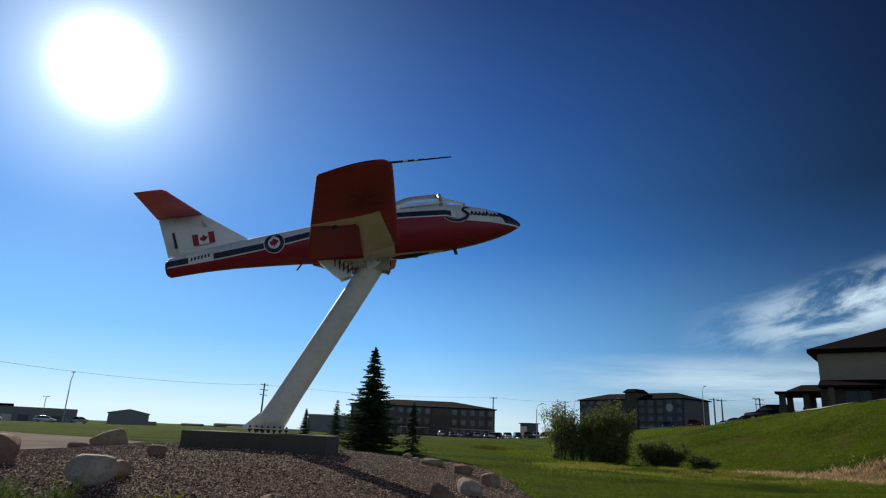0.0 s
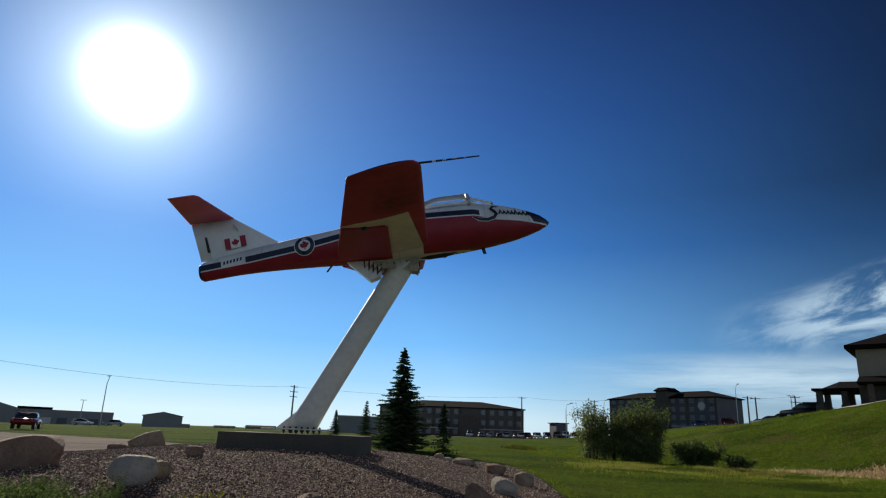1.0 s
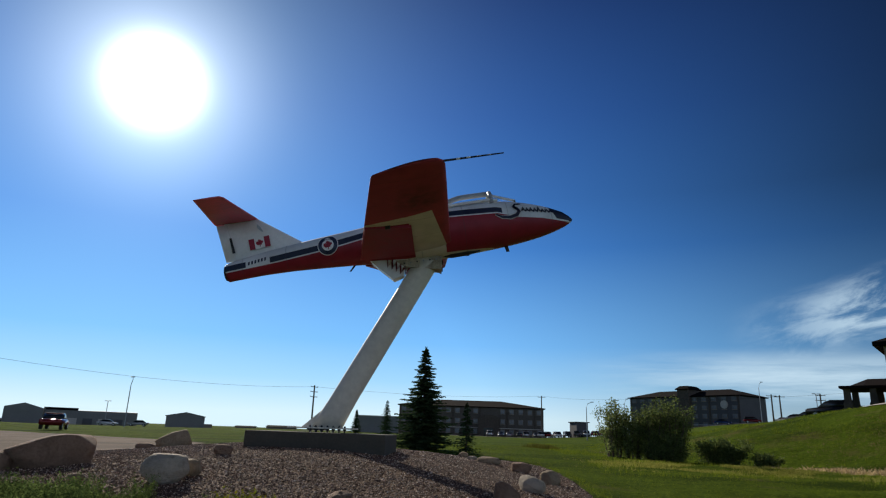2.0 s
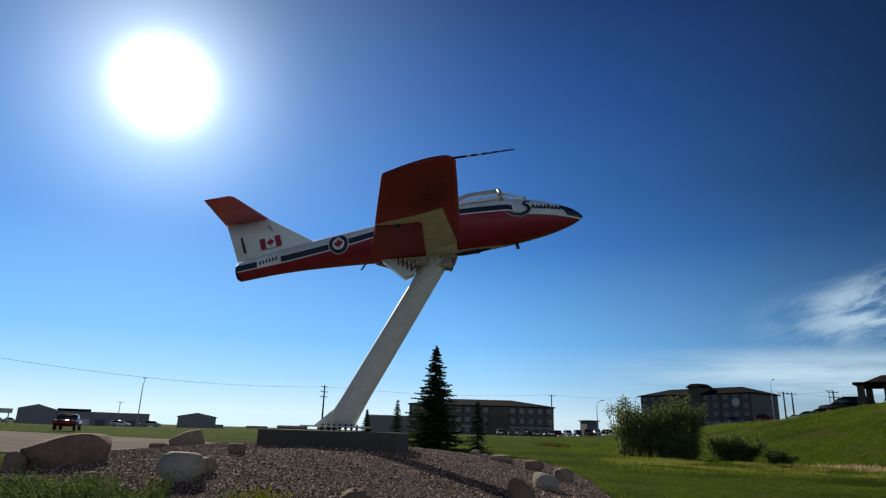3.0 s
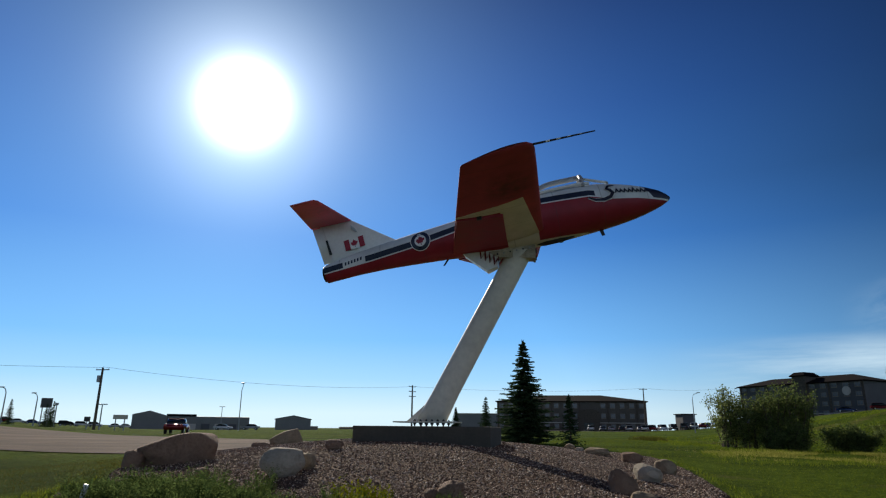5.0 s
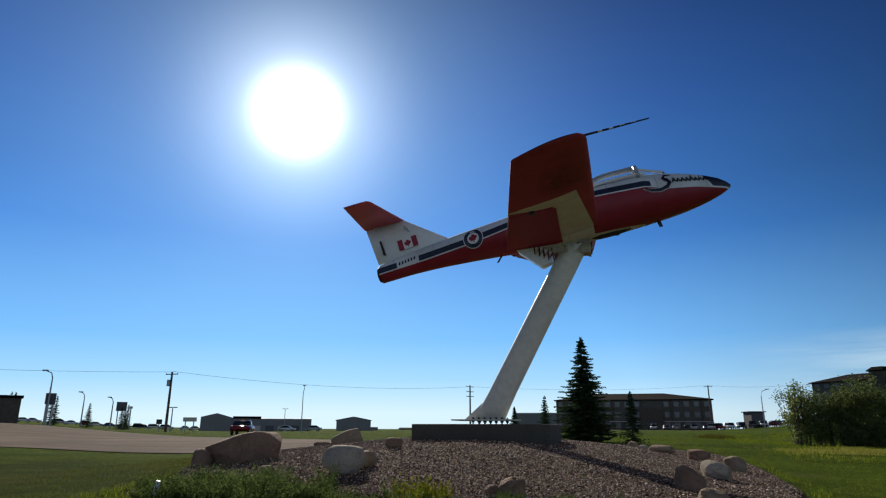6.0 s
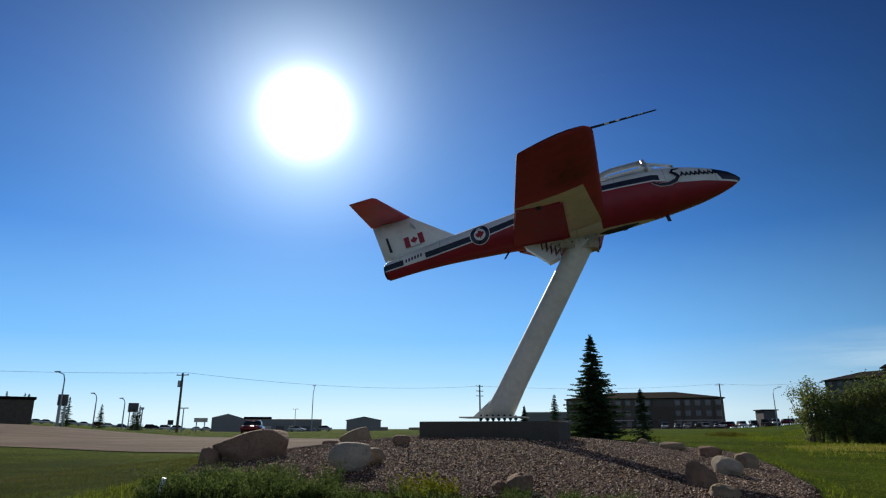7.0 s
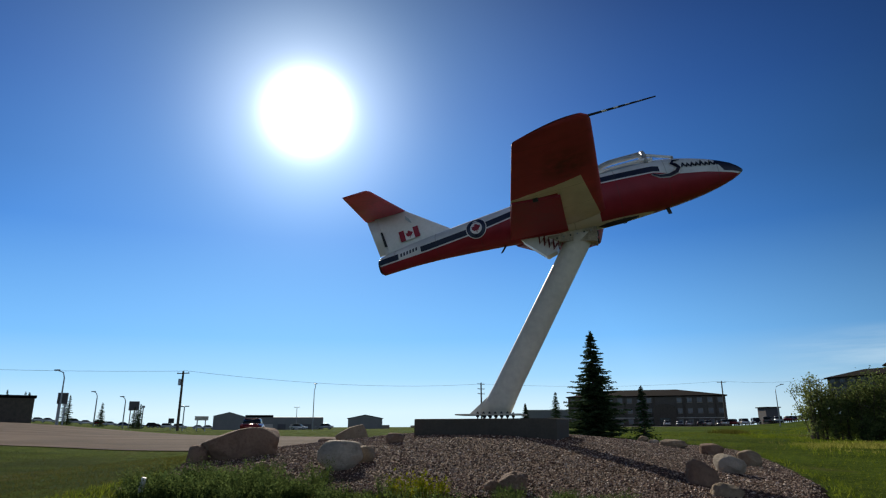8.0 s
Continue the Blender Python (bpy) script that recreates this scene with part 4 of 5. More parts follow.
# low commercial buildings along the far road
m, w, base = stand((-132, 172), (-104, 191))
ob = empty("warehouse", m, "long low grey metal warehouse with a rounded end", "warehouse")
top = 0.5 + climb(180) - base
part("wall", boxed(9.5, w, 0, 14, 0, top - 0.35, bevel=0.25), METAL_WALL, ob)
bm = bmesh.new()
loft(bm, [[(0, y, 0), (9.4, y, 0), (9.4, y, top - 0.2), (4.7, y, top + 1.15), (0, y, top)] for y in (-1, 14)])
bmesh.ops.recalc_face_normals(bm, faces=bm.faces[:])
part("gable_block", bm, METAL_WALL, ob, "grey gabled block")
part("parapet", boxed(9.45, 18, -0.4, 5, top - 0.3, top + 0.25), SHINGLE, ob)
for i in range(5):
    part("roller_door", boxed(11.5 + 4 * i, 14 + 4 * i, -0.06, -0.004, 0.3, 2.1), TRIM if i % 2 else STUCCO_GREY, ob)
m, w, base = stand((-89.5, 179.7), (-80.2, 184.2))
ob = empty("shed", m, "grey gabled metal shed with a small lean-to", "shed")
ht = -0.55 + climb(182) - base
bm = bmesh.new()
loft(bm, [[(0, y, 0), (w, y, 0), (w, y, ht), (w / 2, y, ht + 1.0), (0, y, ht)] for y in (0, 12)])
bmesh.ops.recalc_face_normals(bm, faces=bm.faces[:])
part("wall", bm, METAL_WALL, ob)
for sg in (0, 1):
    bm = bmesh.new()
    x0, x1 = (-0.3, w / 2) if sg == 0 else (w + 0.3, w / 2)
    loft(bm, [[(x0, y, ht - 0.02), (x1, y, ht + 1.06), (x1, y, ht + 1.16), (x0, y, ht + 0.1)] for y in (-0.3, 12.3)])
    bmesh.ops.recalc_face_normals(bm, faces=bm.faces[:])
    part("roof", bm, SHINGLE, ob)
part("lean_to", boxed(w, w + 2.2, 0, 4, 0, ht * 0.45), STUCCO, ob, "small brown lean-to")
m, w, base = stand((-95, 56), (-85.2, 71.0))
ob = empty("store", m, "flat-roofed dark brown store with blank walls", "store")
top = 3.9 + climb(62) - base
part("wall", boxed(0, w, 0, 12, 0, top), STONE_CLAD, ob)
part("parapet", boxed(-0.2, w + 0.2, -0.2, 12.2, top, top + 0.4), SHINGLE, ob)
m, w, base = stand((27.5, 197), (31, 198))
ob = empty("kiosk", m, "small dark flat-roofed building beyond the car park", "building")
top = 1.4 + climb(197) - base
part("wall", boxed(0, w, 0, 5, 0, top), STUCCO_GREY, ob)
part("roof", boxed(-0.4, w + 0.4, -0.4, 5.4, top, top + 0.25), SHINGLE, ob)

def bungalow(x, y, w, ridge):
    m, w, base = stand((x, y), (x + w, y + 1), 1.2)
    ob = empty("bungalow", m, "low far house with a dark gabled roof on the horizon", "house", "far houses")
    part("wall", boxed(0, w, 0, 8, 0, ridge * 0.62 + 1.2), STUCCO, ob)
    b = bmesh.new()
    loft(b, [[(xx, -0.5, ridge * 0.6 + 1.2), (xx, 8.5, ridge * 0.6 + 1.2), (xx, 4, ridge + 1.2)] for xx in (-0.4, w + 0.4)])
    bmesh.ops.recalc_face_normals(b, faces=b.faces[:])
    part("roof", b, SHINGLE, ob)


for x, y, w, ridge in ((-90, 268, 11, 1.5), (-74, 272, 8, 1.2), (-101, 262, 7, 1.0)):
    bungalow(x, y, w, ridge)

# ---- poles, wires, signs ----
def utility_pole(x, y, top, arms=2, can=False, turn=0.0):
    z = land(x, y)
    top += climb(y)
    ob = empty("utility_pole", Matrix.Translation((x, y, z)) @ Matrix.Rotation(radians(turn), 4, "Z"), "weathered wooden utility pole with crossarms", "utility pole", "utility poles")
    b = bmesh.new()
    tube(b, [(0, 0, -0.5), (0, 0, top - z)], [0.22, 0.15], 8)
    part("pole", b, WOODPOLE, ob)
    for i in range(arms):
        zz = top - z - 0.35 - 1.1 * i
        part("crossarm", boxed(-1.15, 1.15, -0.06, 0.06, zz - 0.07, zz + 0.07), WOODPOLE, ob)
        for xx in (-1.05, 0.0, 1.05):
            b = bmesh.new()
            tube(b, [(xx, 0, zz + 0.07), (xx, 0, zz + 0.26)], [0.05, 0.03], 6)
            part("insulator", b, TRIM, ob)
    if can:
        b = bmesh.new()
        tube(b, [(-0.45, 0, top - z - 2.2), (-0.45, 0, top - z - 1.2)], 0.28, 10)
        part("transformer", b, STEEL, ob, "grey transformer can")
    return Vector((x, y, top))


P1 = utility_pole(-71.4, 84.7, 7.9, 1, True)
P2 = utility_pole(-38.8, 145.7, 7.7, 3, False, 62)
P3 = utility_pole(17.5, 200.0, 8.9, 1)
P4 = utility_pole(38.9, 196.2, 8.5, 2)
utility_pole(67.0, 156.2, 9.3, 1)
utility_pole(69.2, 157.0, 9.2, 1)
utility_pole(76.5, 153.0, 9.6, 2)


def wire(a, b, sag, name="power_line"):
    bm = bmesh.new()
    tube(bm, [a.lerp(b, k / 16) - Vector((0, 0, sag * 4 * (k / 16) * (1 - k / 16))) for k in range(17)], 0.02, 4)
    tagged(part(name, bm, BLACK), "thin black overhead power line", "power line", "power lines")


wire(Vector((-160, 60, 13.0 + climb(60))), P1, 1.2)
wire(P1 + Vector((0, 0, 0.1)), P2 + Vector((0, 0, -0.3)), 1.3)
wire(P2 + Vector((0, 0, -0.3)), P3, 1.0)
wire(P3, P4, 0.5)
wire(P4, Vector((120, 190, 14 + climb(190))), 1.2)


def street_lamp(x, y, top, arm=1.6, side=-1, kind="arm"):
    z = land(x, y)
    ob = empty("street_lamp", Matrix.Translation((x, y, z)), "slim grey steel street lamp", "street lamp", "street lamps")
    h = top + climb(y) - z
    b = bmesh.new()
    if kind == "arm":
        tube(b, [(0, 0, -0.3), (0, 0, h * 0.6), (0, 0, h * 0.85), (side * 0.25, 0, h * 0.95), (side * arm, 0, h)], [0.11, 0.09, 0.07, 0.06, 0.05], 8)
        part("pole", b, STEEL, ob)
        part("lamp_head", boxed(side * arm - 0.35, side * arm + 0.35, -0.14, 0.14, h - 0.08, h + 0.08, bevel=0.03), STEEL, ob)
    else:
        tube(b, [(0, 0, -0.3), (0, 0, h)], [0.11, 0.08], 8)
        part("pole", b, STEEL, ob)
        for sx in (-1, 1):
            part("lamp_head", boxed(sx * 0.5 - 0.35, sx * 0.5 + 0.35, -0.14, 0.14, h - 0.06, h + 0.1, bevel=0.03), STEEL, ob)


street_lamp(-67.9, 60.1, 6.6, 1.3)
street_lamp(-69.2, 122.6, 7.25, 0.16, 1, "arm")
street_lamp(-87.1, 83.7, 5.0, 0.9)
street_lamp(-84.1, 86.7, 4.2, 0.8)
street_lamp(-100.5, 168.4, 2.9, kind="twin")
street_lamp(-74.9, 90.0, 2.5, kind="twin")
street_lamp(72.4, 175.7, 13.4, 0.8, 1)
street_lamp(22.9, 148.2, 6.0, 1.3, 1)
street_lamp(74.1, 150.0, 9.4, kind="twin")
street_lamp(43.5, 205.0, 9.0, 0.7, 1)


def roadside_sign(x, y, top, w, h, mat, posts=2, label="plain dark roadside sign board on posts"):
    z = land(x, y)
    top += climb(y)
    ob = empty("roadside_sign", Matrix.Translation((x, y, z)) @ Matrix.Rotation(math.atan2(-x, y), 4, "Z"), label, "sign", "roadside signs")
    part("board", boxed(-w / 2, w / 2, -0.12, 0.12, top - z - h, top - z, bevel=0.03), mat, ob)
    for i in range(posts):
        x0 = (i - (posts - 1) / 2) * w * 0.6
        part("post", boxed(x0 - 0.09, x0 + 0.09, -0.08, 0.08, -0.3, top - z - h), STEEL, ob)


roadside_sign(-90.0, 94.9, 3.6, 1.7, 1.6, STUCCO_GREY)
roadside_sign(-68.1, 60.5, 3.9, 1.1, 1.3, STUCCO_GREY)
roadside_sign(-75.0, 94.7, 0.9, 2.2, 0.7, TRIM, 2, "pale roadside sign board on posts")
roadside_sign(-79, 92, 0.6, 0.9, 0.8, BLACK, 1)
roadside_sign(-86.6, 93.5, 2.8, 0.5, 0.4, STEEL, 1)

# ---- cars ----
CAR_GLASS = glass_material("car_glass", (0.015, 0.018, 0.02))
RUBBER = plain("tyre_rubber", (0.02, 0.02, 0.02), 0.85)
RIM = plain("alloy_rim", (0.4, 0.41, 0.42), 0.3, 0.8)
LAMP_GLASS = plain("headlamp_glass", (0.7, 0.7, 0.68), 0.1)
TAIL = plain("tail_lamp", (0.3, 0.01, 0.01), 0.2)


def car(paint, L, W, H, suv=True):
    """A parked car, length along x, base at z = 0."""
    ob = empty("parked_car", Matrix(), "", "car", "parked cars")
    k = L / 4.6
    if suv:
        low = [(-2.25, 0.45), (-2.28, 0.95), (-2.2, 1.05), (-1.0, 1.08), (1.3, 1.02), (2.2, 0.9), (2.3, 0.6), (2.25, 0.38)]
        cab = [(-2.15, 1.04), (-1.95, 1.62), (-1.5, 1.72), (0.2, 1.70), (0.55, 1.6), (1.25, 1.03)]
    else:
        low = [(-2.25, 0.42), (-2.3, 0.85), (-2.1, 0.95), (-1.0, 0.98), (1.1, 0.93), (2.15, 0.75), (2.3, 0.5), (2.25, 0.32)]
        cab = [(-1.75, 0.96), (-1.1, 1.40), (-0.6, 1.46), (0.2, 1.45), (0.5, 1.38), (1.2, 0.93)]
    hz = H / (1.72 if suv else 1.46)
    b = bmesh.new()
    loft(b, [[(x * k, y, z * hz) for x, z in low] for y in (-W / 2 + 0.05, -W / 2, W / 2, W / 2 - 0.05)[1:3]])
    es = [e for e in b.edges]
    bmesh.ops.bevel(b, geom=es, offset=0.06, segments=2, affect="EDGES")
    bmesh.ops.recalc_face_normals(b, faces=b.faces[:])
    part("body", b, paint, ob, "", True)
    b = bmesh.new()
    loft(b, [[(x * k * s, y, z * hz) for x, z in cab] for s, y in ((1, -W / 2 + 0.12), (1, W / 2 - 0.12))])
    bmesh.ops.bevel(b, geom=[e for e in b.edges], offset=0.05, segments=2, affect="EDGES")
    bmesh.ops.recalc_face_normals(b, faces=b.faces[:])
    part("cabin", b, CAR_GLASS, ob, "dark glazed cabin", True)
    part("roof_panel", boxed(cab[1][0] * k + 0.1, cab[3][0] * k, -W / 2 + 0.16, W / 2 - 0.16, cab[2][1] * hz - 0.02, cab[2][1] * hz + 0.03, bevel=0.02), paint, ob)
    for x in (-1.4 * k, 1.45 * k):
        for s in (-1, 1):
            b = bmesh.new()
            tube(b, [(x, s * (W / 2 - 0.2), 0.34), (x, s * (W / 2 + 0.02), 0.34)], 0.34, 16)
            wheel = part("wheel", b, RUBBER, ob, "black tyre")
            b = bmesh.new()
            tube(b, [(x, s * (W / 2 - 0.02), 0.34), (x, s * (W / 2 + 0.035), 0.34)], 0.2, 10)
            part("rim", b, RIM, wheel, "alloy rim")
    for s in (-1, 1):
        part("headlight", boxed(2.2 * k, 2.31 * k, s * W * 0.36 - 0.18, s * W * 0.36 + 0.18, 0.66 * hz, 0.8 * hz, bevel=0.02), LAMP_GLASS, ob, "clear headlight")
        part("tail_light", boxed(-2.31 * k, -2.22 * k, s * W * 0.4 - 0.1, s * W * 0.4 + 0.1, 0.7 * hz, 0.95 * hz, bevel=0.02), TAIL, ob, "red tail light")
    part("bumper", boxed(2.2 * k, 2.36 * k, -W / 2 + 0.1, W / 2 - 0.1, 0.35 * hz, 0.55 * hz, bevel=0.03), BLACK, ob)
    return ob


def paint_of(name, col):
    g = Graph(name)
    m = g.done(g.ramp(g.noise(1.2, 3), (0.3, tuple(0.85 * c for c in col)), (0.7, col)), 0.18, 0.3)
    return m


PAINTS = {n: paint_of(n + "_car_paint", c) for n, c in (("white", (0.75, 0.75, 0.75)), ("silver", (0.45, 0.46, 0.48)), ("black", (0.02, 0.02, 0.022)), ("red", (0.20, 0.016, 0.02)), ("blue", (0.03, 0.06, 0.16)), ("grey", (0.12, 0.12, 0.13)))}
KINDS = {}


def park(col, suv, x, y, turn):
    key = (col, suv)
    m = Matrix.Translation((x, y, land(x, y) + 0.06)) @ Matrix.Rotation(radians(turn), 4, "Z")
    label = "%s parked %s standing on the ground" % (col, "sport utility car" if suv else "saloon car")
    if key in KINDS:
        ob = copy_thing(KINDS[key], m)
    else:
        ob = KINDS[key] = car(PAINTS[col], 4.7 if suv else 4.6, 1.88 if suv else 1.8, 1.72 if suv else 1.45, suv)
        ob.matrix_basis = m
    tagged(ob, label)


park("red", False, -40.2, 59.0, 115)
park("white", False, -90, 152, 20)
park("silver", False, -83.5, 154, 200)
park("black", True, 34.2, 66.4, 143)
park("grey", False, 38.0, 79.5, 150)
park("silver", False, 39.5, 86.0, 150)
rng = random.Random(5)
cols = ["white", "silver", "black", "grey", "blue", "white", "silver", "red", "white", "white", "silver"]
for i in range(16):
    park(rng.choice(cols), rng.random() < 0.5, 2 + i * 2.9 + rng.uniform(-0.5, 0.5), 205 + 0.1 * i + rng.uniform(-1, 1), rng.choice((90, -90)) + rng.uniform(-5, 5))
for i in range(13):
    park(rng.choice(cols), rng.random() < 0.4, 17 + i * 2.4 + rng.uniform(-0.4, 0.4), 195.5 + rng.uniform(-1, 1) if not 4 <= i <= 6 else 189 + rng.uniform(-1, 1), rng.choice((90, -90, 70)) + rng.uniform(-5, 5))
for i in range(18):
    k = (i + rng.uniform(-0.6, 0.6)) / 17
    park(rng.choice(cols), rng.random() < 0.4, -190 + 53 * k + rng.uniform(-0.8, 0.8), 160 + 45 * k + rng.uniform(-1.5, 1.5), 43 + rng.uniform(-6, 6))
for i in range(3):
    park(rng.choice(cols), i == 1, 66 + 7 * i, 186 - 3 * i, -15)

# ---- stones ----
def bed_z(x, y):
    return base_height(x, y)


def boulder(name, x, y, sx, sy, sz, seed, mat, label, sink=0.25, turn=0.0, slope=0.0, group="boulders on the mound", cuts=(), facets=7, rough=1.0):
    bm = bmesh.new()
    bmesh.ops.create_icosphere(bm, subdivisions=4, radius=1.0)
    off = Vector((seed * 7.3, seed * 3.1, seed * 1.7))
    rg = random.Random(seed)
    planes = [(Vector(c[:3]).normalized(), c[3]) for c in cuts]
    # split faces all round the stone
    for _ in range(facets):
        n = Vector((rg.uniform(-1, 1), rg.uniform(-1, 1), rg.uniform(-0.2, 0.9))).normalized()
        planes.append((n, rg.uniform(0.74, 0.9)))
    for v in bm.verts:
        p = v.co.normalized()
        d = 1 + 0.16 * noise.noise(p * 1.1 + off) + rough * (0.10 * noise.noise(p * 2.6 + off) + 0.045 * noise.noise(p * 7 + off)) + 0.012 * noise.noise(p * 18 + off)
        q = p * d
        for n, far in planes:
            over = q.dot(n) - far
            if over > 0:
                q -= n * over * 0.88
        q.z = (q.z if q.z < 0.5 else 0.5 + (q.z - 0.5) * 0.6) + 0.5 * slope * q.x * max(0.0, q.z)
        v.co = Vector((q.x * sx / 2, q.y * sy / 2, q.z * sz / 2))
    z = bed_z(x, y)
    ob = part(name, bm, mat, None, "", True, Matrix.Translation((x, y, z + sz * (0.5 - sink))) @ Matrix.Rotation(radians(turn), 4, "Z"))
    return tagged(ob, label, "boulder", group)


boulder("boulder", -5.49, 10.8, 0.80, 0.66, 0.68, 1, STONE_PALE, "pale flat-topped granite boulder on the gravel", 0.14, 20, 0, cuts=((0.1, 0, 1, 0.70), (1, 0, 0.3, 0.90), (-0.8, 0, 0.6, 0.86), (0.7, 0, -0.75, 0.82), (-0.7, 0, -0.75, 0.86)), facets=5)
boulder("boulder", -5.36, 11.5, 0.40, 0.38, 0.38, 2, STONE_TAN, "small tan boulder beside the pale one", 0.14)
boulder("boulder", -5.80, 13.95, 0.40, 0.32, 0.32, 3, STONE_BROWN, "small brown stone with a flat pale top", 0.12, 0, 0, cuts=((0.1, 0, 1, 0.6),))
boulder("boulder", -10.7, 21.9, 1.3, 0.7, 0.95, 4, STONE_TAN, "wedge-shaped grey boulder on the gravel", 0.2, 24, 0, cuts=((-0.55, 0, 0.83, 0.42), (1, 0, 0.3, 0.74)), facets=4)
boulder("boulder", -11.3, 21.2, 0.75, 0.4, 0.3, 5, STONE_BROWN, "low flat reddish stone", 0.2)
boulder("boulder", -8.66, 12.55, 1.72, 1.0, 1.0, 6, STONE_BROWN, "large slab-shaped brown boulder lying on the mound", 0.2, 36, 0, cuts=((-0.5, 0, 0.86, 0.44), (0.1, 0, 1, 0.66), (1, 0, -0.05, 0.82), (0, -1, 0.15, 0.72)), facets=4)
boulder("boulder", -9.32, 12.0, 0.5, 0.42, 0.5, 19, STONE_BROWN, "small rounded brown boulder against the large slab", 0.2)
boulder("boulder", -6.96, 10.7, 0.28, 0.25, 0.2, 7, STONE_BROWN, "small dark stone in the gravel", 0.2)
boulder("boulder", -2.28, 9.6, 0.46, 0.36, 0.40, 8, STONE_BROWN, "jagged brown stone half sunk in gravel", 0.24, 0, 0.4, facets=14, rough=2.6)
boulder("boulder", -2.58, 9.55, 0.2, 0.2, 0.22, 18, STONE_BROWN, "small brown stone half sunk in gravel", 0.2)
boulder("boulder", -0.85, 21.3, 0.34, 0.3, 0.26, 9, STONE_TAN, "small tan stone on the bed's edge", 0.2)
boulder("boulder", -0.05, 19.6, 0.7, 0.4, 0.30, 10, STONE_TAN, "low tan stone on the bed's edge", 0.2)
boulder("boulder", -0.55, 20.3, 0.28, 0.28, 0.18, 11, STONE_PALE, "small pale stone on the bed's edge", 0.2)
boulder("boulder", 0.78, 18.1, 0.56, 0.42, 0.42, 12, STONE_BROWN, "rounded brown stone on the bed's edge", 0.2, 0, -0.5)
boulder("boulder", 1.36, 15.75, 0.46, 0.42, 0.44, 13, STONE_TAN, "rounded grey stone at the grass edge", 0.18, 0, -0.5)
boulder("boulder", 0.72, 13.1, 0.56, 0.38, 0.42, 14, STONE_PALE, "pale oblong stone on the gravel", 0.16, -16, -0.9)
boulder("boulder", 0.20, 11.3, 0.50, 0.42, 0.58, 15, STONE_BROWN, "upright brown stone on the gravel", 0.36, -10, -0.9, rough=1.5)
boulder("boulder", 0.40, 10.45, 0.46, 0.34, 0.32, 16, STONE_TAN, "low tan stone on the gravel", 0.38, -20, -0.6, rough=1.5)

# loose pebbles over the bed
rng = random.Random(11)
verts, faces = [], []
OCT = [(1, 0, 0), (0, 1, 0), (-1, 0, 0), (0, -1, 0), (0, 0, 1), (0, 0, -1)]
TRI = [(0, 1, 4), (1, 2, 4), (2, 3, 4), (3, 0, 4), (1, 0, 5), (2, 1, 5), (3, 2, 5), (0, 3, 5)]
while len(verts) < 6 * 120000:
    x, y = rng.uniform(-13, 2.4), 8.2 + 17 * rng.random() ** 1.5
    if bed_mask(x, y) < 0.4 or (-6.03 < x < -2.53 and 15.58 < y < 17.78):
        continue
    s = rng.uniform(0.009, 0.021) * (1 + 0.6 * (rng.random() < 0.05))
    a = rng.uniform(0, 6.3)
    z = bed_height(x, y) + s * 0.25
    k = len(verts)
    fx, fy, fz = s * rng.uniform(0.8, 1.3), s * rng.uniform(0.7, 1.1), s * rng.uniform(0.5, 0.8)
    ca, sa = math.cos(a), math.sin(a)
    for px, py, pz in OCT:
        verts.append((x + ca * px * fx - sa * py * fy, y + sa * px * fx + ca * py * fy, z + pz * fz))
    faces += [tuple(k + i for i in t) for t in TRI]
me = bpy.data.meshes.new("loose_gravel")
me.from_pydata(verts, [], faces)
g = Graph("loose_pebbles")
me.materials.append(g.done(g.ramp(g.isl(), (0.0, (0.05, 0.026, 0.015)), (0.45, (0.12, 0.064, 0.039)), (0.72, (0.27, 0.155, 0.098)), (0.88, (0.57, 0.40, 0.28)), (1.0, (0.86, 0.72, 0.58))), 0.75))
tagged(new("loose_gravel", me), "loose reddish brown and grey pebbles", "gravel", kind="stuff")

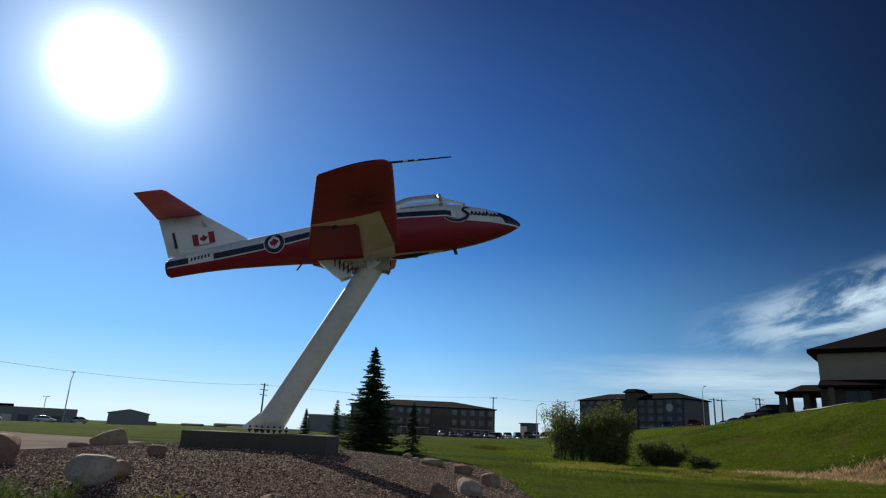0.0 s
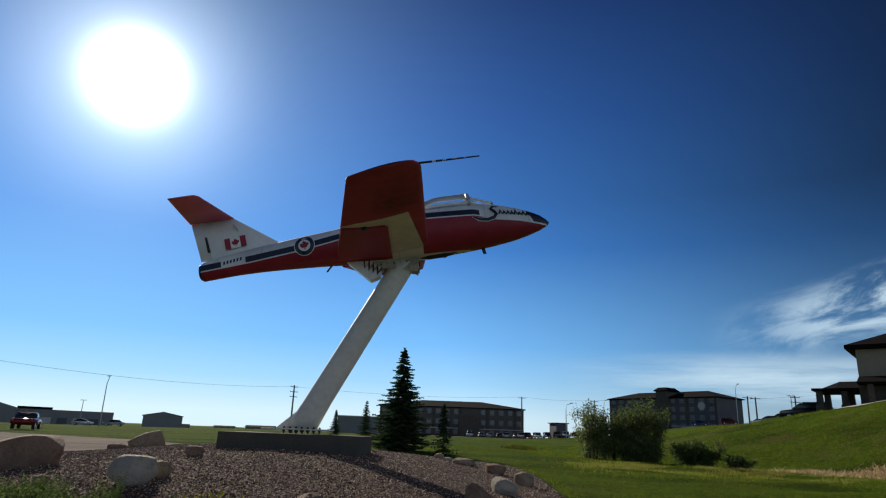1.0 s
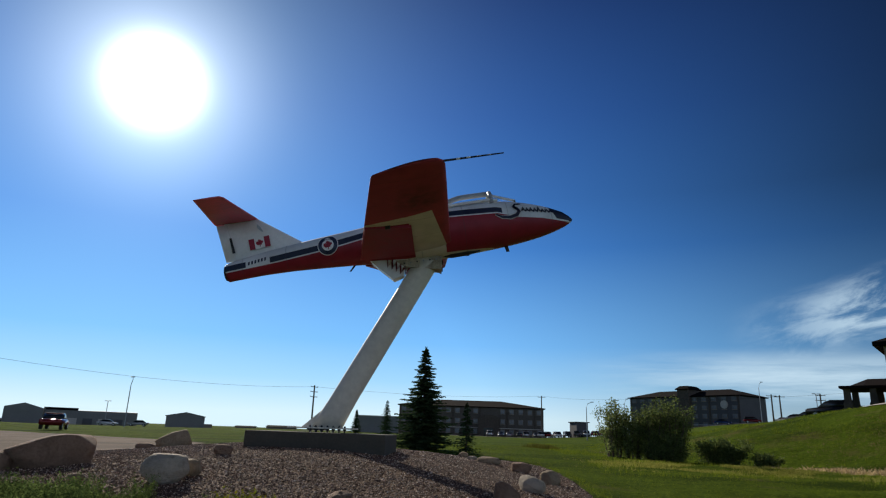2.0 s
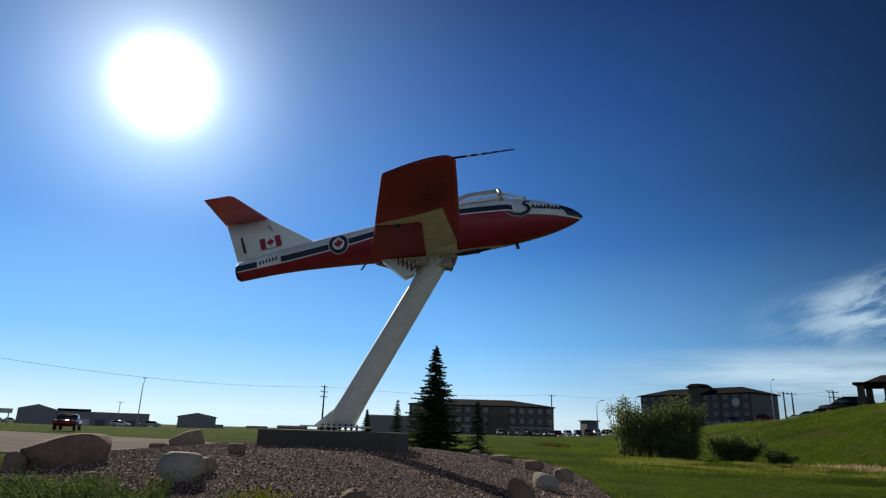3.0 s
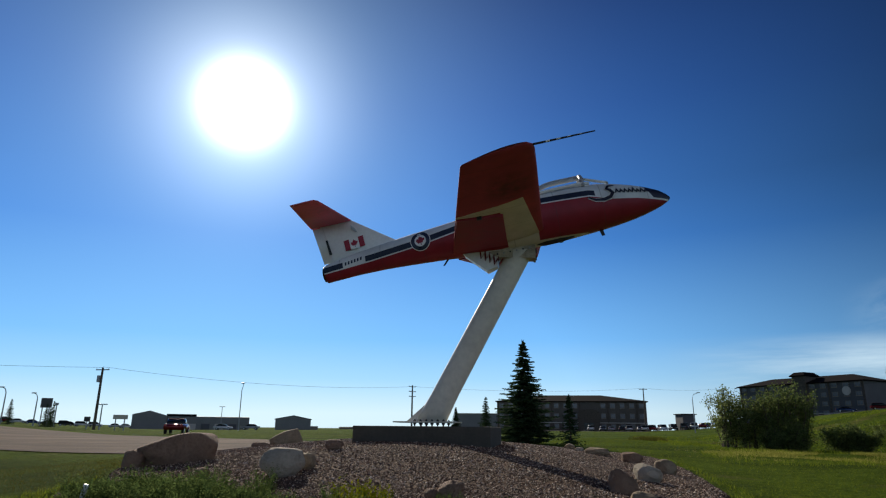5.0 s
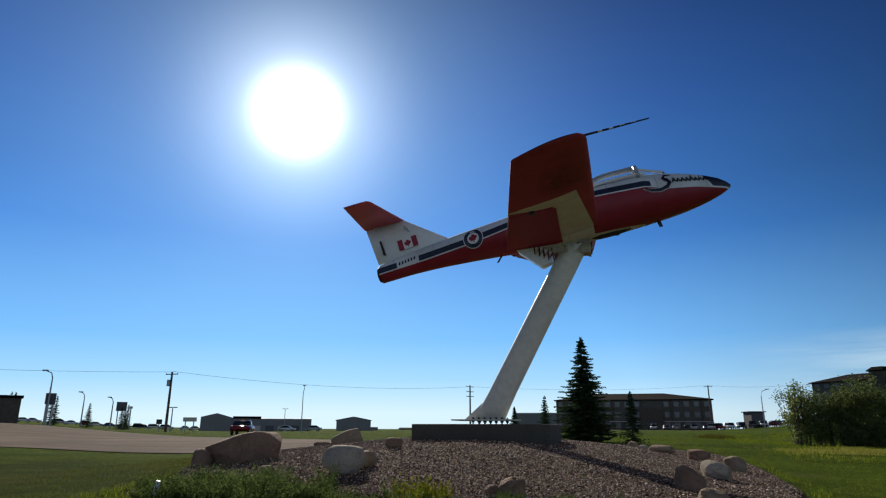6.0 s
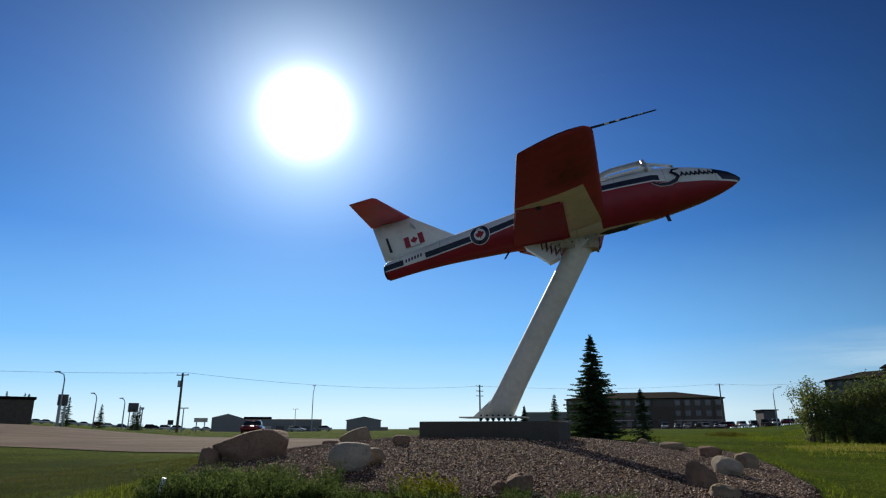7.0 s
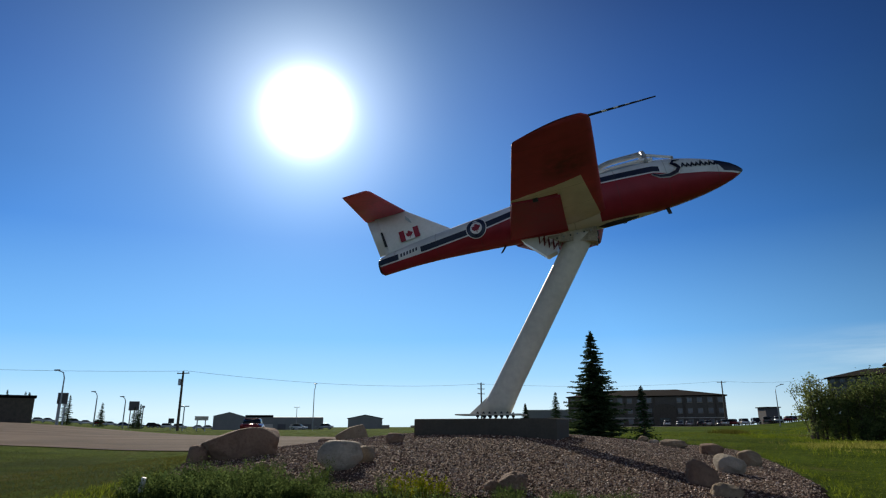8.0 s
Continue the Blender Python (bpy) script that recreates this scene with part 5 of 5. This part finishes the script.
# ---- trees and shrubs ----
def spruce(x, y, h, r, seed, label, group="spruce trees", bare=0.04, dense=1.0):
    rg = random.Random(seed)
    ob = empty("spruce_tree", Matrix.Translation((x, y, land(x, y) - 0.05)), label, "tree", group)
    b = bmesh.new()
    tube(b, [(0, 0, -0.2), (0.01, 0, h * 0.3), (-0.01, 0.01, h * 0.7), (0, 0, h * 0.985)], [0.022 * h, 0.016 * h, 0.008 * h, 0.002 * h], 8)
    part("trunk", b, BARK, ob)
    V, F = [], []

    def needle(p, d, ln, w):
        u = d.cross(Vector((rg.uniform(-1, 1), rg.uniform(-1, 1), rg.uniform(-1, 1)))).normalized() * w
        k = len(V)
        q = p + d * ln
        V.extend(((p - u)[:], (p + u)[:], (q + u * 0.35)[:], (q - u * 0.35)[:]))
        F.append((k, k + 1, k + 2, k + 3))

    z = h * bare
    lvl = 0
    while z < h * 0.97:
        t = z / h
        reach = r * (1 - t) ** 1.0 * (0.82 + 0.24 * (lvl % 2)) * rg.uniform(0.9, 1.12) + 0.012 * h
        n = max(4, int((12 if t < 0.7 else 8) * dense))
        for i in range(n):
            a = 2 * math.pi * (i + rg.random() * 0.8) / n + lvl * 0.6
            ln = reach * rg.uniform(0.66, 1.12)
            jit = rg.uniform(-0.03, 0.03) * h
            out = Vector((math.cos(a), math.sin(a), 0))
            side = Vector((-out.y, out.x, 0))
            steps = max(4, int(ln / (0.05 * h ** 0.5) * dense))
            for s in range(steps):
                k = (s + 0.4) / steps
                sag = -0.30 * k + 0.22 * k * k + (0.45 * t)
                p = out * (ln * k) + Vector((0, 0, z + jit + ln * sag * 0.75))
                spread = 0.30 * ln * (1 - k) + 0.055 * h ** 0.5
                for sg in (-1, 1):
                    d = (side * sg * rg.uniform(0.6, 1.0) + out * rg.uniform(0.4, 0.9) + Vector((0, 0, rg.uniform(-0.5, 0.12)))).normalized()
                    needle(p, d, spread * rg.uniform(0.6, 1.1), 0.017 * h ** 0.5 * rg.uniform(0.8, 1.3))
                needle(p, (out + Vector((rg.uniform(-.3, .3), rg.uniform(-.3, .3), rg.uniform(-0.7, 0.25)))).normalized(), spread * 0.7, 0.014 * h ** 0.5)
        z += h * 0.038 * (1.08 - 0.4 * t)
        lvl += 1
    for _ in range(40):
        a = rg.uniform(0, 6.3)
        needle(Vector((0, 0, h * rg.uniform(0.93, 1.0))), Vector((math.cos(a) * 0.5, math.sin(a) * 0.5, 1)).normalized(), 0.03 * h, 0.004 * h)
    m = bpy.data.meshes.new("crown")
    m.from_pydata(V, [], F)
    m.materials.append(NEEDLE)
    cr = new("crown", m)
    cr.parent = ob
    tagged(cr, "dark green needle crown")
    return ob


spruce(-3.18, 32.2, 4.95, 1.72, 3, "tall dark green spruce with a wide skirt on the grass", dense=1.25)
spruce(-0.95, 28.5, 2.25, 0.72, 4, "thin young spruce on the grass", bare=0.06, dense=0.42)
spruce(-10.6, 70.0, 3.9, 1.25, 5, "small spruce beyond the mound", dense=0.7)
spruce(-16.6, 84.0, 3.3, 1.0, 6, "small spruce beyond the mound")
for i, (x, y, t) in enumerate(((-94, 84, 4.6), (-89.5, 80.8, 4.4), (-85.0, 83.0, 3.2), (-82.5, 88.5, 3.0), (-87.0, 92.0, 2.6), (-90, 96, 2.0), (-92.5, 76.0, 4.8), (-98.5, 77.0, 5.3), (-95.8, 78.0, 5.0))):
    spruce(x, y, t + climb(y) - land(x, y), 1.1, 20 + i, "dark spruce along the far road", "roadside spruces", dense=0.55)


def shrub(name, x, y, w, h, seed, mat, label, stems=7, leaves=5200, leaf=0.07, base=0.12, category="shrub", group="shrubs"):
    """A many-stemmed shrub with leaf sprays on branching stems."""
    rg = random.Random(seed)
    ob = empty(name, Matrix.Translation((x, y, land(x, y) - 0.05)), label, category, group)
    tips = []
    for s in range(stems):
        b = bmesh.new()
        a = 2 * math.pi * (s + rg.random()) / stems
        ln = rg.uniform(0.25, 1.0) * w * 0.42
        hh = h * rg.uniform(0.72, 1.0)
        p0 = Vector((math.cos(a) * 0.12 * w, math.sin(a) * 0.12 * w, 0))
        p1 = Vector((math.cos(a) * ln * 0.6, math.sin(a) * ln * 0.6, hh * 0.55))
        p2 = Vector((math.cos(a) * ln, math.sin(a) * ln, hh))
        tube(b, [p0, p1, p2], [0.013 * h, 0.008 * h, 0.003 * h], 5)
        for _ in range(9):
            k = rg.uniform(0.03, 0.95)
            q = p0.lerp(p1, k * 2) if k < 0.5 else p1.lerp(p2, k * 2 - 1)
            e = q + Vector((rg.uniform(-1, 1) * w * 0.17, rg.uniform(-1, 1) * w * 0.17, rg.uniform(0.02, 0.2) * h))
            tube(b, [q, e], [0.004 * h, 0.0015 * h], 4)
            tips.append((q, e))
        tips.append((p1, p2))
        part("stem", b, BARK, ob)
    V, F = [], []
    for _ in range(leaves):
        q, e = rg.choice(tips)
        p = q.lerp(e, rg.uniform(0.1, 1.08)) + Vector((rg.gauss(0, 1), rg.gauss(0, 1), rg.gauss(0, 1))) * 0.045 * w
        if p.z < base * h * rg.random():
            continue
        d = Vector((rg.uniform(-1, 1), rg.uniform(-1, 1), rg.uniform(-0.6, 0.9))).normalized()
        u = d.cross(Vector((rg.uniform(-1, 1), rg.uniform(-1, 1), rg.uniform(-1, 1)))).normalized()
        ln, wd = leaf * rg.uniform(0.7, 1.5), leaf * rg.uniform(0.2, 0.4)
        k = len(V)
        V.extend((p[:], (p + d * ln * 0.5 + u * wd)[:], (p + d * ln)[:], (p + d * ln * 0.5 - u * wd)[:]))
        F.append((k, k + 1, k + 2, k + 3))
    m = bpy.data.meshes.new("foliage")
    m.from_pydata(V, [], F)
    m.materials.append(mat)
    fo = new("foliage", m)
    fo.parent = ob
    return ob


shrub("willow", 6.5, 34.4, 2.6, 2.75, 31, LEAF, "feathery light green willow by the ditch", 13, 4300, 0.10, 0.0, category="tree", group="willows")
shrub("willow", 7.35, 33.9, 2.4, 2.2, 32, LEAF, "feathery light green willow by the ditch", 12, 4600, 0.10, 0.0, category="tree", group="willows")
shrub("willow", 8.25, 33.4, 2.7, 2.75, 33, LEAF_DARK, "dense dark green willow by the ditch", 15, 5600, 0.10, 0.0, category="tree", group="willows")
shrub("willow", 9.15, 33.2, 2.5, 2.7, 34, LEAF_DARK, "dense dark green willow by the ditch", 15, 5600, 0.10, 0.0, category="tree", group="willows")
shrub("shrub", 8.6, 32.6, 3.0, 1.2, 39, LEAF_DARK, "low dark green shrub under the willows", 11, 4600, 0.09, 0.0)
shrub("shrub", 10.8, 32.6, 2.3, 1.15, 35, LEAF_DARK, "low dark green shrub in the ditch", 10, 3800, 0.09, 0.0)
shrub("shrub", 11.4, 31.9, 2.1, 1.15, 36, LEAF_DARK, "low dark green shrub in the ditch", 10, 4000, 0.09, 0.0)
shrub("shrub", 12.6, 31.0, 1.5, 0.72, 37, LEAF_DARK, "small rounded dark shrub in the ditch", 9, 3200, 0.08, 0.0)

# dry reeds along the ditch
rng = random.Random(21)
V, F = [], []
while len(F) < 27000:
    k = rng.random()
    x = 12.8 + 11 * k + rng.gauss(0, 0.3)
    y = 31.2 + 1.5 * k + rng.gauss(0, 0.75)
    if noise.noise((x * 0.8, y * 1.4, 8)) < rng.uniform(-0.7, -0.05):
        continue
    z = land(x, y)
    h = rng.uniform(0.10, 0.30) * (0.6 + 1.2 * abs(noise.noise((x * 0.7, y * 0.9, 4))))
    a = rng.uniform(0, 6.3)
    u = Vector((math.cos(a), math.sin(a), 0)) * 0.03
    tip = Vector((x + rng.gauss(0, 0.16), y + rng.gauss(0, 0.16), z + h))
    n = len(V)
    V += [(x - u.x, y - u.y, z), (x + u.x, y + u.y, z), tip[:]]
    F.append((n, n + 1, n + 2))
me = bpy.data.meshes.new("dry_reeds")
me.from_pydata(V, [], F)
me.materials.append(STRAW)
tagged(new("dry_reeds", me), "matted straw-coloured dry reeds in the ditch", "reeds", kind="stuff")

# grass blades on the nearer lawn, greener on one side of the mound
def lawn_blades(name, count, spot, mat, label, tall=1.0):
    V, F = [], []
    while len(F) < count:
        x, y = spot()
        if bed_mask(x, y) > 0.5 or (x < -11.5 and y > 18.5):
            continue
        z = base_height(x, y) - 0.01
        h = tall * rng.uniform(0.02, 0.055) * (1.0 if mound(x, y) < 0.01 else 1.7)
        a = rng.uniform(0, 6.3)
        wd = 0.008
        n = len(V)
        V += [(x - wd * math.cos(a), y - wd * math.sin(a), z), (x + wd * math.cos(a), y + wd * math.sin(a), z), (x + rng.gauss(0, 0.04), y + rng.gauss(0, 0.04), z + h)]
        F.append((n, n + 1, n + 2))
    me = bpy.data.meshes.new(name)
    me.from_pydata(V, [], F)
    me.materials.append(mat)
    tagged(new(name, me), label, "grass", kind="stuff")


rng = random.Random(22)
lawn_blades("grass", 105000, lambda: (rng.uniform(-9, 18), 7.5 + 40 * rng.random() ** 1.6), BLADE, "short green grass blades on the lawn")
lawn_blades("worn_grass", 46000, lambda: (rng.uniform(-30, -7), 6.5 + 16 * rng.random() ** 1.2), BLADE_DULL, "short worn olive grass beside the road", 0.65)


# rough tufts over the slope and pale tall grass along the ditch
rng = random.Random(24)


def tufts(name, count, place, hmin, hmax, wd, mat, label):
    V, F = [], []
    while len(F) < count:
        cx, cy = place()
        for _ in range(7):
            x, y = cx + rng.gauss(0, 0.10), cy + rng.gauss(0, 0.10)
            z = base_height(x, y) - 0.02
            h, a = rng.uniform(hmin, hmax), rng.uniform(0, 6.3)
            n = len(V)
            V += [(x - wd * math.cos(a), y - wd * math.sin(a), z), (x + wd * math.cos(a), y + wd * math.sin(a), z), (x + rng.gauss(0, h * 0.4), y + rng.gauss(0, h * 0.4), z + h)]
            F.append((n, n + 1, n + 2))
    me = bpy.data.meshes.new(name)
    me.from_pydata(V, [], F)
    me.materials.append(mat)
    tagged(new(name, me), label, "grass", kind="stuff")


def on_slope():
    while True:
        x, y = rng.uniform(4, 42), rng.uniform(22, 62)
        if noise.noise((x * 0.22, y * 0.35, 7)) > rng.uniform(-0.35, 0.35):
            return x, y


def by_ditch():
    while True:
        k = rng.random()
        x, y = 5.5 + 9 * k + rng.gauss(0, 1.0), 28.2 - 1.0 * k + rng.gauss(0, 1.3)
        if noise.noise((x * 0.5, y * 0.9, 3)) > rng.uniform(-0.1, 0.4):
            return x, y


PALE_BLADE = leaf_material("pale_tall_grass", (0.16, 0.19, 0.03), (0.36, 0.34, 0.09), 0.55)
DRY_BLADE = leaf_material("dry_grass", (0.16, 0.12, 0.05), (0.34, 0.26, 0.12), 0.4)
tufts("slope_grass", 42000, on_slope, 0.06, 0.17, 0.014, BLADE, "rough uneven green grass tufts on the slope")
tufts("tall_grass", 16000, by_ditch, 0.05, 0.14, 0.010, PALE_BLADE, "pale tall grass beside the ditch")
tufts("dark_weeds", 1500, lambda: (rng.gauss(3.8, 0.45), rng.gauss(45.0, 0.5)), 0.10, 0.34, 0.02, BLADE_DULL, "dark olive weed clump standing in the lawn")
tufts("dry_grass", 6000, lambda: (rng.gauss(24.5, 3.5), rng.gauss(38.5, 2.2)), 0.04, 0.11, 0.013, DRY_BLADE, "dry brown grass patches on the slope")


# weeds along the front of the bed
def weed_mesh(seed, h, w, n, mat, broad):
    rg = random.Random(seed)
    V, F = [], []
    for _ in range(n):
        a, r = rg.uniform(0, 6.3), w * math.sqrt(rg.random()) * 0.5
        p = Vector((math.cos(a) * r, math.sin(a) * r, 0))
        hh = h * rg.uniform(0.5, 1.1) * (1 - 0.5 * r / w)
        lean = Vector((math.cos(a), math.sin(a), 0)) * hh * rg.uniform(0.1, 0.5)
        k = len(V)
        u = Vector((-math.sin(a), math.cos(a), 0)) * 0.005
        tip = p + lean + Vector((0, 0, hh))
        V.extend(((p - u)[:], (p + u)[:], tip[:]))
        F.append((k, k + 1, k + 2))
        for _ in range(7):
            q = p.lerp(tip, rg.uniform(0.2, 1.0))
            d = Vector((rg.uniform(-1, 1), rg.uniform(-1, 1), rg.uniform(-0.2, 0.9))).normalized()
            v = d.cross(Vector((0.3, 0.2, 1))).normalized()
            ln, wd = broad * rg.uniform(0.6, 1.4), broad * 0.26
            k = len(V)
            V.extend((q[:], (q + d * ln * 0.5 + v * wd)[:], (q + d * ln)[:], (q + d * ln * 0.5 - v * wd)[:]))
            F.append((k, k + 1, k + 2, k + 3))
    me = bpy.data.meshes.new("weed")
    me.from_pydata(V, [], F)
    me.materials.append(mat)
    return me


WEEDS = [weed_mesh(50 + i, h, w, n, WEED, 0.05) for i, (h, w, n) in enumerate(((0.34, 0.45, 60), (0.42, 0.4, 55), (0.24, 0.5, 60), (0.48, 0.35, 45)))]
YELLOW = weed_mesh(60, 0.36, 0.5, 90, WEED_YELLOW, 0.05)
rng = random.Random(23)
for i in range(190):
    if i < 130:
        x = rng.uniform(-7.9, -4.9)
        y = 8.7 + rng.gauss(0, 0.4) + 0.25 * max(0, -x - 6.5)
    else:
        x = rng.uniform(-5.2, -0.2)
        y = 8.35 + rng.gauss(0, 0.22)
    if x < 0.35 - 0.943 * y:
        continue
    ob = new("weed", rng.choice(WEEDS))
    s = rng.uniform(0.55, 0.95) * (1.0 if x < -5 else 0.8)
    ob.matrix_basis = Matrix.Translation((x, y, bed_z(x, y) - 0.01)) @ Matrix.Rotation(rng.uniform(0, 6.3), 4, "Z") @ Matrix.Diagonal((s, s, s, 1))
    tagged(ob, "leafy green weed at the gravel's edge", "weed", "weeds along the bed")
for i in range(22):
    x, y = rng.uniform(-2.4, 0.9), rng.uniform(8.7, 9.5)
    ob = new("weed", rng.choice(WEEDS))
    s = rng.uniform(0.3, 0.55)
    ob.matrix_basis = Matrix.Translation((x, y, bed_z(x, y) - 0.01)) @ Matrix.Rotation(rng.uniform(0, 6.3), 4, "Z") @ Matrix.Diagonal((s, s, s, 1))
    tagged(ob, "small green weed sprouting through the gravel", "weed", "weeds in the gravel")
for x, y, s in ((-3.55, 9.0, 1.05), (-3.25, 9.1, 0.8)):
    ob = new("flowering_weed", YELLOW)
    ob.matrix_basis = Matrix.Translation((x, y, bed_z(x, y) - 0.01)) @ Matrix.Diagonal((s, s, s, 1))
    tagged(ob, "bushy yellow-green weed at the gravel's edge", "weed", "yellow weeds")
# white marker stake at the lawn's corner
bm = bmesh.new()
box(bm, -0.03, 0.03, -0.02, 0.02, -0.1, 0.30, 0.006)
tagged(part("marker_stake", bm, WHITE, at=Matrix.Translation((-7.30, 8.30, bed_z(-7.30, 8.30))) @ Matrix.Rotation(radians(12), 4, "Y")), "short white marker stake in the grass", "stake")
